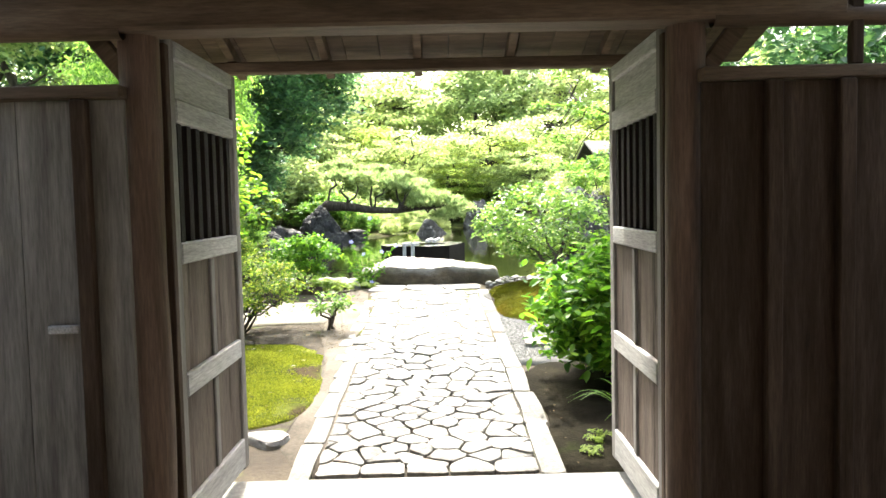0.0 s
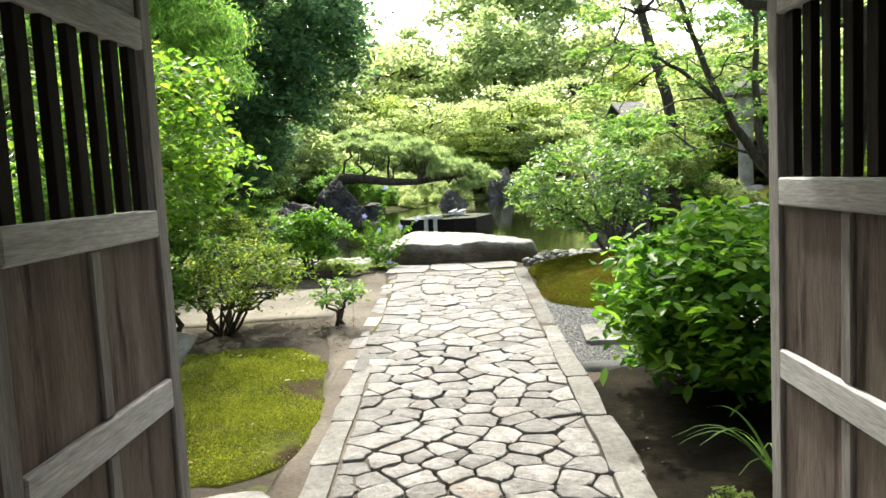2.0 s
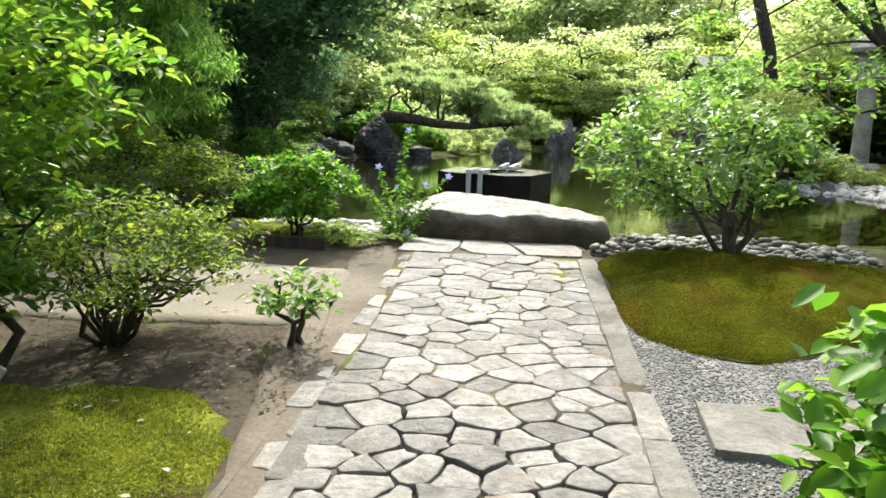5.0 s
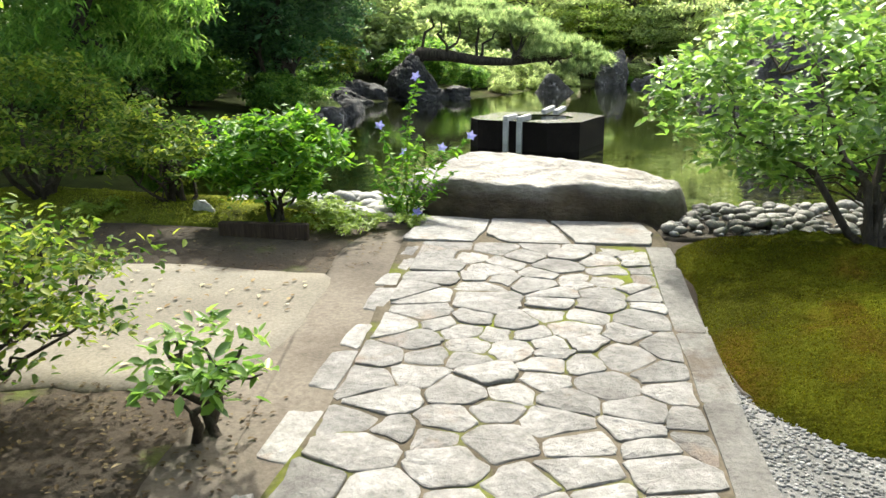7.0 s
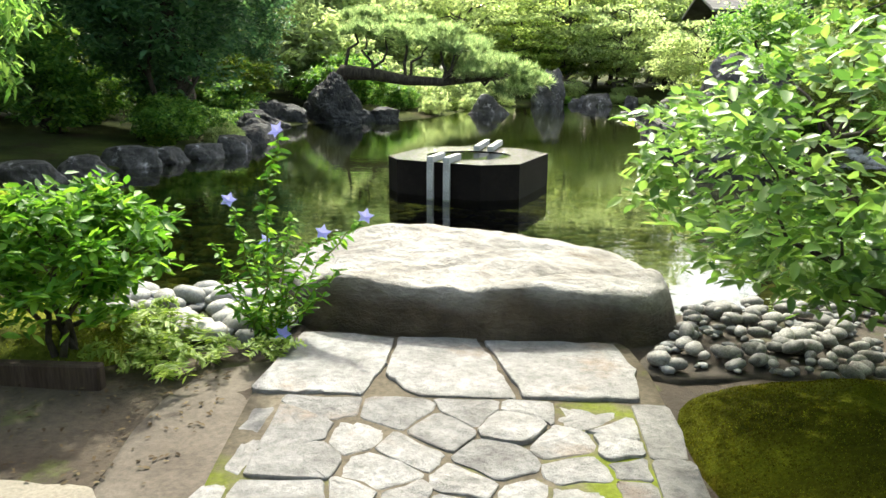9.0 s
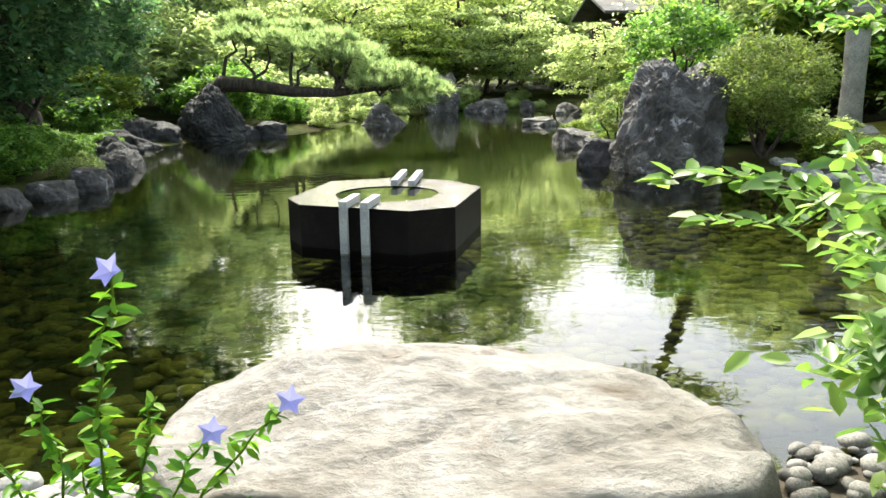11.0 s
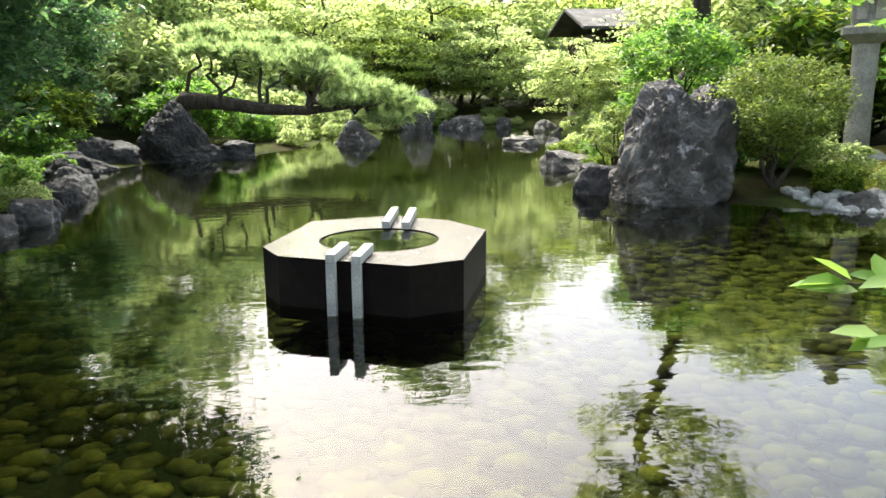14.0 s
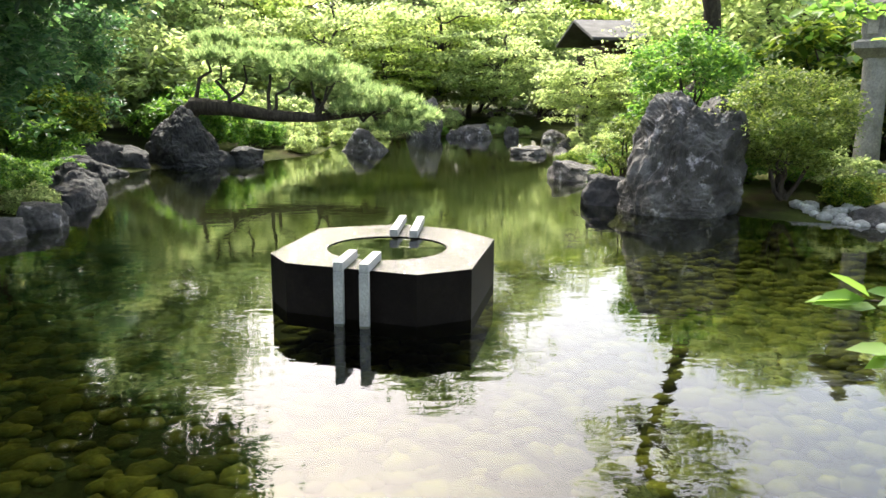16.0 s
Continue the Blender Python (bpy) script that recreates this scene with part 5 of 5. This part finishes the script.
thing("edging_board", "short dark weathered timber edging below the azaleas", "edging", (-1.98, 11.02, 0.2), me=box("edging_board", (-0.32, -0.03, 0), (0.32, 0.03, 0.13), M_DARKWOOD, 0.008))


def balloon_flower(x, y, tips, seed):
    rng = np.random.default_rng(seed)
    z0 = land1(x, y)
    t = thing("balloon_flower", "leafy balloon flower plant with violet-blue star blossoms", "flower", (x, y, z0))
    C, D = [], []
    for tx, ty, tz, bloom in tips:
        tip = np.array([tx - x, ty - y, tz - z0])
        P = bend(rng.normal(0, 0.05, 3) * np.array([1, 1, 0]), tip, 12, 0.05, rng, 0.15)
        V, F = tubes([(P, np.linspace(0.006, 0.003, 12))], 5)
        stem = part("stem", smooth(mesh_np("stem", V, F, L_AZALEA)), t)
        for k in np.linspace(1.5, 10.6, max(10, int(34 * np.linalg.norm(tip)))):
            i = int(k)
            p = P[i] + (P[min(i + 1, 11)] - P[i]) * (k - i)
            a = rng.uniform(0, 2 * np.pi)
            for q in (a, a + 2.1, a + 4.2):
                C.append(p)
                D.append((np.cos(q), np.sin(q), 0.35))
        if bloom:
            bm = bmesh.new()
            c = bm.verts.new((0, 0, 0))
            R_ = 0.044
            face = Vector((rng.normal(0, 0.3), -0.8, 0.55)).normalized()
            for i in range(5):
                a = 2 * math.pi * i / 5
                b = math.pi / 5
                l, m, r = [bm.verts.new((rr * math.cos(aa), rr * math.sin(aa), zz)) for rr, aa, zz in ((R_ * 0.55, a - b, 0.014), (R_, a, 0.02), (R_ * 0.55, a + b, 0.014))]
                bm.faces.new((c, l, m, r))
            part("blossom", finish(bm, "blossom", L_FLOWER), stem, "violet-blue five-pointed blossom", Matrix.Translation(tip) @ face.to_track_quat("Z", "Y").to_matrix().to_4x4())
    part("foliage", mesh_np("foliage", *leaf_cloud(np.array(C), 0.055, 0.38, 0.5, rng, lead=np.array(D)), L_HYDRANGEA), t)


balloon_flower(-1.12, 11.6, [(-0.98, 11.5, 1.29, 1), (-1.3, 11.7, 0.93, 1), (-1.1, 11.65, 0.74, 1), (-0.62, 11.7, 0.86, 1), (-0.84, 11.72, 0.77, 1), (-0.98, 11.45, 0.33, 1), (-1.2, 11.75, 0.7, 0), (-1.0, 11.8, 0.85, 0), (-1.35, 11.6, 0.55, 0),
                              (-0.8, 11.55, 0.5, 0), (-1.25, 11.5, 0.45, 0), (-0.95, 11.6, 0.6, 0), (-1.4, 11.7, 0.72, 0), (-0.72, 11.6, 0.62, 0)], 61)


def fern(x, y, seed, size=0.3):
    rng = np.random.default_rng(seed)
    t = thing("fern", "small yellow-green fern at the path edge", "fern", (x, y, land1(x, y) + 0.01), "ferns")
    for i in range(9):
        a = rng.uniform(0, 2 * np.pi)
        P = bend((0, 0, 0), (size * np.cos(a), size * np.sin(a), size * rng.uniform(0.2, 0.6)), 12, 0.35, rng, 0.02)
        C, D = [], []
        for k in np.linspace(1, 10.99, 22):
            for sgn in (-1, 1):
                C.append(P[int(k)] + (P[int(k) + 1] - P[int(k)]) * (k - int(k)))
                D.append((-np.sin(a) * sgn + 0.4 * np.cos(a), np.cos(a) * sgn + 0.4 * np.sin(a), 0.0))
        part("frond", mesh_np("frond", *leaf_cloud(np.array(C), size * 0.26 , 0.28, 1.5, rng, lead=np.array(D) * 3), L_FERN), t)


for i, (x, y, s) in enumerate(((-1.5, 11.4, 0.2), (-1.28, 11.25, 0.16), (-1.7, 11.5, 0.2), (-1.2, 11.85, 0.18), (-1.85, 11.75, 0.2), (-0.98, 11.3, 0.14), (-2.2, 11.9, 0.2), (-3.4, 11.3, 0.22), (-1.42, 11.08, 0.17), (-1.62, 11.2, 0.2), (1.0, 4.75, 0.09), (0.92, 4.55, 0.07))):
    fern(x, y, 70 + i, s)


def grass_clump(x, y, n, length, seed):
    rng = np.random.default_rng(seed)
    t = thing("grass_clump", "arching grass blades beside the gate", "grass", (x, y, land1(x, y)))
    for i in range(n):
        a = rng.uniform(1.9, 4.4)
        P = bend((0, 0, 0), (length * rng.uniform(0.6, 1) * np.cos(a), length * 0.6 * np.sin(a), length * rng.uniform(0.25, 0.6)), 10, 0.3, rng, 0.03)
        W = np.linspace(0.012, 0.001, 10)
        side = np.array([-np.sin(a), np.cos(a), 0])
        V = np.concatenate([P - side * W[:, None], P + side * W[:, None]])
        F = [(k, k + 1, k + 11, k + 10) for k in range(9)]
        part("blade", mesh_np("blade", V, F, L_CYPRESS), t)


grass_clump(1.3, 4.95, 9, 0.5, 80)

# ---- loose stuff: gravel, pond bed stones, moss tufts, fallen leaves ----
def in_poly(P, x, y):
    P = np.asarray(P)
    ins = np.zeros(len(x), bool)
    for i in range(len(P)):
        (ax, ay), (bx, by) = P[i], P[(i + 1) % len(P)]
        ins ^= ((ay > y) != (by > y)) & (x < (bx - ax) * (y - ay) / (by - ay + 1e-12) + ax)
    return ins


def scatter(poly, n, rng):
    P = np.asarray(poly, float)
    x = rng.uniform(P[:, 0].min(), P[:, 0].max(), n * 3)
    y = rng.uniform(P[:, 1].min(), P[:, 1].max(), n * 3)
    k = in_poly(P, x, y)
    return x[k][:n], y[k][:n]


def ball(sub):
    bm = bmesh.new()
    bmesh.ops.create_icosphere(bm, subdivisions=sub, radius=1)
    V = np.array([v.co for v in bm.verts])
    F = np.array([[v.index for v in f.verts] for f in bm.faces])
    bm.free()
    return V, F


def stones_cloud(name, label, category, x, y, z, size, squash, mat, rng, sub=1):
    B, F0 = ball(sub)
    n = len(x)
    S = size * rng.uniform(0.6, 1.4, n)
    A = rng.uniform(0, 2 * np.pi, n)
    sc = np.stack([S, S * rng.uniform(0.6, 1.0, n), S * squash * rng.uniform(0.7, 1.2, n)], 1)
    V = B[None] * sc[:, None, :] * (1 + rng.uniform(-0.18, 0.18, (n, len(B), 1)))
    c, s = np.cos(A)[:, None], np.sin(A)[:, None]
    V = np.stack([V[..., 0] * c - V[..., 1] * s, V[..., 0] * s + V[..., 1] * c, V[..., 2]], -1)
    V += np.stack([x, y, z], 1)[:, None, :]
    F = (F0[None] + (np.arange(n) * len(B))[:, None, None]).reshape(-1, 3)
    me = mesh_np(name, V.reshape(-1, 3), F, mat)
    return thing(name, label, category, kind="stuff", me=smooth(me) if sub > 1 else me)


def loose():
    rng = np.random.default_rng(90)
    x, y = scatter([(0.68, 6.95), (0.68, 9.3), (0.95, 8.7), (1.28, 8.46), (1.9, 8.7), (2.7, 9.2), (3.2, 8.0), (2.6, 7.0)], 16000, rng)
    stones_cloud("gravel", "loose fine grey gravel", "gravel", x, y, land(x, y) + 0.013, 0.0085, 0.6, M_GRAVEL, rng)
    x, y = rng.uniform(5.6, 9.2, 2600), rng.uniform(14.6, 21.0, 2600)
    d = pond(x, y)
    k = (d > -0.15) & (d < 0.9)
    x, y = x[k], y[k]
    stones_cloud("shore_pebbles", "pale pebbles along the far pond shore", "pebbles", x, y, np.maximum(land(x, y), 0.2) + 0.02, 0.10, 0.6, M_PALEGRAVEL, rng)
    x, y = rng.uniform(-5, 7, 4600), rng.uniform(12.4, 20, 4600)
    k = pond(x, y) < -0.35
    x, y = x[k], y[k]
    stones_cloud("pond_bed_stones", "flat algae-tinted stones on the pond bed", "stones", x, y, land(x, y) + 0.0, 0.115, 0.34, M_BEDSTONE, rng)
    for nm, ob, n, keep_at, mm, size in (("moss_tufts", MOSS_BED, 150000, -0.12, L_MOSSTUFT, 0.013), ("mound_moss_tufts", MOSS_MOUND, 90000, -0.1, L_MOSSBROWN, 0.007), ("bank_moss_tufts", MOSS_BANK, 30000, -0.4, L_MOSSTUFT, 0.012)):
        me = ob.data
        me.calc_loop_triangles()
        T = np.zeros(len(me.loop_triangles) * 3, np.int32)
        me.loop_triangles.foreach_get("vertices", T)
        W = np.zeros(len(me.vertices) * 3, np.float32)
        me.vertices.foreach_get("co", W)
        T, W = T.reshape(-1, 3), W.reshape(-1, 3)
        A, B, C = W[T[:, 0]], W[T[:, 1]], W[T[:, 2]]
        area = np.abs(np.cross(B - A, C - A)[:, 2])
        pick = rng.choice(len(T), n, p=area / area.sum())
        u, v = rng.uniform(0, 1, n), rng.uniform(0, 1, n)
        f = u + v > 1
        u[f], v[f] = 1 - u[f], 1 - v[f]
        P = A[pick] + (B - A)[pick] * u[:, None] + (C - A)[pick] * v[:, None]
        q = np.array([noise.fractal(Vector((a * 1.6, b * 1.6, 0)), 1.0, 2.0, 3) for a, b, _ in P.tolist()])
        P = P[q + rng.normal(0, 0.22, len(q)) > keep_at]
        D = rng.normal(0, 0.7, (len(P), 3)) + np.array([0, 0, 1.0])
        thing(nm, "short fuzzy moss tufts", "moss", kind="stuff", me=mesh_np(nm, *blade_cloud(P, D, size, size * 0.9, rng), mm))
    x, y = scatter([(-1.3, 8.9), (-1.3, 10.2), (-2.8, 10.25), (-4.6, 10.4), (-5.0, 9.0), (-3.2, 8.8)], 280, rng)
    x2, y2 = rng.uniform(-3.0, -1.1, 90), rng.uniform(4.6, 8.3, 90)
    x, y = np.concatenate([x, x2]), np.concatenate([y, y2])
    z = land(x, y) + np.where(y > 8.5, 0.022, 0.06)
    thing("fallen_leaves", "small dry fallen leaves on sand and moss", "leaves", kind="stuff", me=mesh_np("fallen_leaves", *leaf_cloud(np.stack([x, y, z], 1), 0.04, 0.5, 6.0, rng), L_DRY))

    x = np.concatenate([rng.uniform(-3.3, -1.0, 1500), rng.uniform(-4.5, -1.1, 700), rng.uniform(0.78, 2.4, 350)])
    y = np.concatenate([rng.uniform(7.5, 8.75, 1500), rng.uniform(10.25, 11.2, 700), rng.uniform(4.4, 6.6, 350)])
    thing("leaf_litter", "small dark brown leaf litter on bare soil", "leaves", kind="stuff", me=mesh_np("leaf_litter", *leaf_cloud(np.stack([x, y, land(x, y) + 0.014], 1), 0.026, 0.5, 5.0, rng), L_LITTER))


loose()

# ---- paving ----
def path_z(y):
    return float(np.clip(-0.05 + 0.045 * (y - 4.3), -0.05, 0.26))


def clip_half(poly, p, nrm):
    out = []
    for i in range(len(poly)):
        a, b = poly[i], poly[(i + 1) % len(poly)]
        da, db = (a - p) @ nrm, (b - p) @ nrm
        if da <= 0:
            out.append(a)
        if da * db < 0:
            out.append(a + (b - a) * da / (da - db))
    return out


def stone_mesh(name, poly, rng, mat, thick=0.05, round_=1, proud=0.0, dome=0.003, uneven=0.001):
    """A paving stone: an angular outline with knocked-off corners and edges, and an uneven split top."""
    P = [np.array(p, float) for p in poly]
    for k in range(round_):
        Q = []
        for i in range(len(P)):
            a, b = P[i], P[(i + 1) % len(P)]
            w = 0.10 if np.linalg.norm(b - a) < 0.3 else 0.03
            m = (a + b) / 2 + rng.normal(0, 0.006, 2)
            Q += [a * (1 - w) + b * w, m, a * w + b * (1 - w)]
        P = Q
    P = np.array(P)
    c = P.mean(0)
    P = P + rng.normal(0, 0.002, P.shape)
    n = len(P)
    tilt = rng.normal(0, 0.012, 2)
    def z(q, k):
        return path_z(q[1]) + proud + k + float((q - c) @ tilt)
    def ring(f, k, j):
        return [(*(c + (q - c) * f), z(c + (q - c) * f, k + rng.normal(0, j))) for q in P]
    V = [(q[0], q[1], path_z(q[1]) - thick) for q in P]
    V += [(q[0], q[1], z(q, -0.004)) for q in P]
    V += ring(1 - min(0.08, 0.005 / (np.linalg.norm(P - c, axis=1).mean() + 1e-6)), -0.001, 0.0012)
    V += ring(0.55, dome, uneven)
    V += [(*c, z(c, dome))]
    F = []
    for r in range(3):
        F += [(r * n + i, r * n + (i + 1) % n, (r + 1) * n + (i + 1) % n, (r + 1) * n + i) for i in range(n)]
    F += [(3 * n + i, 3 * n + (i + 1) % n, 4 * n) for i in range(n)]
    me = bpy.data.meshes.new(name)
    me.from_pydata([tuple(map(float, v)) for v in V], [], F)
    me.update()
    me.materials.append(mat)
    return me


def build_path():
    rng = np.random.default_rng(101)
    pth = thing("pavement", "irregular pale flagstone path with stone edging", "path", kind="structure")
    S, R = [(-0.62, 4.42), (-0.33, 4.40), (-0.08, 4.43), (0.18, 4.41), (0.45, 4.43), (-0.33, 9.88)], [0.125, 0.11, 0.11, 0.12, 0.125, 0.21]
    for big in (1.0, 0.82, 0.68, 0.6):
        for _ in range(2600):
            p = (rng.uniform(-0.74, 0.54), rng.uniform(4.56, 10.9))
            r = big * rng.uniform(0.085, 0.14) * (0.88 if p[1] < 7.5 else 1.0)
            if all(math.hypot((p[0] - q[0]) * 0.82, (p[1] - q[1]) * 1.12) > (r + k) * 0.86 for q, k in zip(S, R)):
                if big == 1.0 and rng.uniform() < 0.9:
                    continue
                S.append(p)
                R.append(r)
    S, R = np.array(S), np.array(R)
    def left_of(v):
        return -0.735 if v < 6.9 else -0.83 + 0.11 * noise.noise(Vector((0, v * 1.7, 3)))
    for i, s in enumerate(S):
        left = left_of(s[1])
        poly = [np.array(q) for q in ((left, 4.325), (0.57, 4.325), (0.57, 10.96), (left, 10.96))]
        for j in np.argsort(np.hypot(*(S - s).T))[1:28]:
            d = S[j] - s
            L_ = np.linalg.norm(d)
            lo, hi = min(i, int(j)), max(i, int(j))
            skew = 0.17 * math.sin(lo * 12.9 + hi * 78.2)
            cut = L_ / 2 + 0.45 * (R[i] ** 2 - R[j] ** 2) / (2 * L_) - (rng.uniform(0.004, 0.011) if s[1] < 7.8 else rng.uniform(0.003, 0.008))
            nrm = np.array([d[0] * math.cos(skew) - d[1] * math.sin(skew), d[0] * math.sin(skew) + d[1] * math.cos(skew)])
            poly = clip_half(poly, s + d / L_ * cut, nrm)
            if len(poly) < 3:
                break
        if len(poly) < 3 or np.ptp([q[0] for q in poly]) < 0.05 or np.ptp([q[1] for q in poly]) < 0.05:
            continue
        part("paving_stone", stone_mesh("paving_stone", poly, rng, M_FLAG, proud=rng.normal(0, 0.004)), pth)
    y = 4.28
    while y < 10.9:
        b = min(y + rng.uniform(0.5, 1.05), 10.97)
        part("kerb_stone", stone_mesh("kerb_stone", [(0.58, y), (0.725 + rng.uniform(-0.015, 0.015), y), (0.725 + rng.uniform(-0.015, 0.015), b - 0.01), (0.58, b - 0.01)], rng, M_KERB, dome=0.001), pth, "long edging stone")
        y = b
    y = 4.22
    while y < 6.95:
        b = y + rng.uniform(0.4, 0.75)
        part("kerb_stone", stone_mesh("kerb_stone", [(-0.885 + rng.uniform(-0.02, 0.015), y), (-0.75, y), (-0.75, b - 0.012), (-0.885 + rng.uniform(-0.02, 0.015), b - 0.012)], rng, M_KERB, dome=0.001), pth, "long edging stone")
        y = b
    y = 7.0
    while y < 10.8:
        b = y + rng.uniform(0.2, 0.42)
        w = rng.uniform(0.06, 0.15)
        e = left_of((y + b) / 2) - 0.012
        part("paving_stone", stone_mesh("paving_stone", [(e - w, y + rng.uniform(0.0, 0.05)), (e, y), (e, b - 0.02), (e - w * rng.uniform(0.7, 1.1), b - rng.uniform(0.02, 0.06))], rng, M_FLAG, proud=-0.006), pth)
        y = b + rng.choice((0.0, 0.0, 0.15))
    for q in ([(-1.0, 10.975), (-0.72, 10.985), (-0.52, 10.97), (-0.47, 11.3), (-0.475, 11.64), (-0.7, 11.69), (-0.95, 11.68)], [(-0.455, 11.17), (-0.30, 10.98), (0.12, 10.985), (0.03, 11.35), (-0.065, 11.655), (-0.455, 11.645)], [(0.145, 10.985), (0.62, 10.99), (0.66, 11.3), (0.61, 11.63), (0.3, 11.66), (-0.03, 11.66), (0.05, 11.35)]):
        part("paving_slab", stone_mesh("paving_slab", q, rng, M_FLAG, round_=2, proud=0.006, uneven=0.0003), pth, "large squared paving slab")
    for q in ([(0.85, 7.35), (1.32, 7.3), (1.36, 7.86), (0.88, 7.84)], [(1.38, 7.35), (1.95, 7.4), (1.9, 7.98), (1.40, 7.92)], [(2.0, 7.45), (2.6, 7.5), (2.55, 8.05), (1.95, 8.0)]):
        part("stepping_slab", stone_mesh("stepping_slab", q, rng, M_KERB, proud=0.03), pth, "flat grey slab in the gravel")


build_path()


def pebbles():
    rng = np.random.default_rng(110)
    pool = []
    for i in range(7):
        V, F = ball(2)
        V = V * (1 + 0.12 * rng.normal(0, 1, (len(V), 1)) * 0.4) * np.array([1.0, rng.uniform(0.6, 0.9), rng.uniform(0.4, 0.6)])
        pool.append(smooth(mesh_np("pebble", V, F, M_PEBBLE)))
    pale = []
    for me in pool:
        me = me.copy()
        me.materials[0] = M_PALEPEBBLE
        pale.append(me)
    for poly, n, size, lab in (([(0.72, 11.32), (1.3, 11.3), (2.2, 11.3), (3.2, 11.1), (3.4, 11.9), (2.4, 12.5), (1.3, 12.45), (0.95, 11.9)], 290, 0.046, "bank of rounded grey pebbles at the pond edge"),
                          ([(-1.0, 11.65), (-1.6, 11.55), (-2.6, 11.8), (-2.6, 12.5), (-1.6, 12.4), (-1.1, 12.3)], 110, 0.075, "pale pebbles among ferns at the pond edge")):
        bank = drape("pebble_bank", poly, M_JOINT, lab, "pebbles", 0.004, 0.0, 6, 0.02)
        x, y = scatter(poly, n, rng)
        u, v = scatter(poly, n, rng)
        stones_cloud("small_pebbles", "smaller rounded pebbles between the larger ones", "pebbles", u, v, land(u, v) + 0.02, size * 0.62, 0.55, M_GRAVEL, rng, 2)
        for a, b in zip(x, y):
            s = size * rng.uniform(0.5, 1.5)
            part("pebble", (pool if size < 0.06 else pale)[rng.integers(7)], bank, at=pose(a, b, land1(a, b) + 0.02 + s * 0.25 + rng.uniform(0, 0.03), rng.uniform(-15, 15), rng.uniform(-15, 15), rng.uniform(0, 360)) @ Matrix.Scale(s, 4))


pebbles()
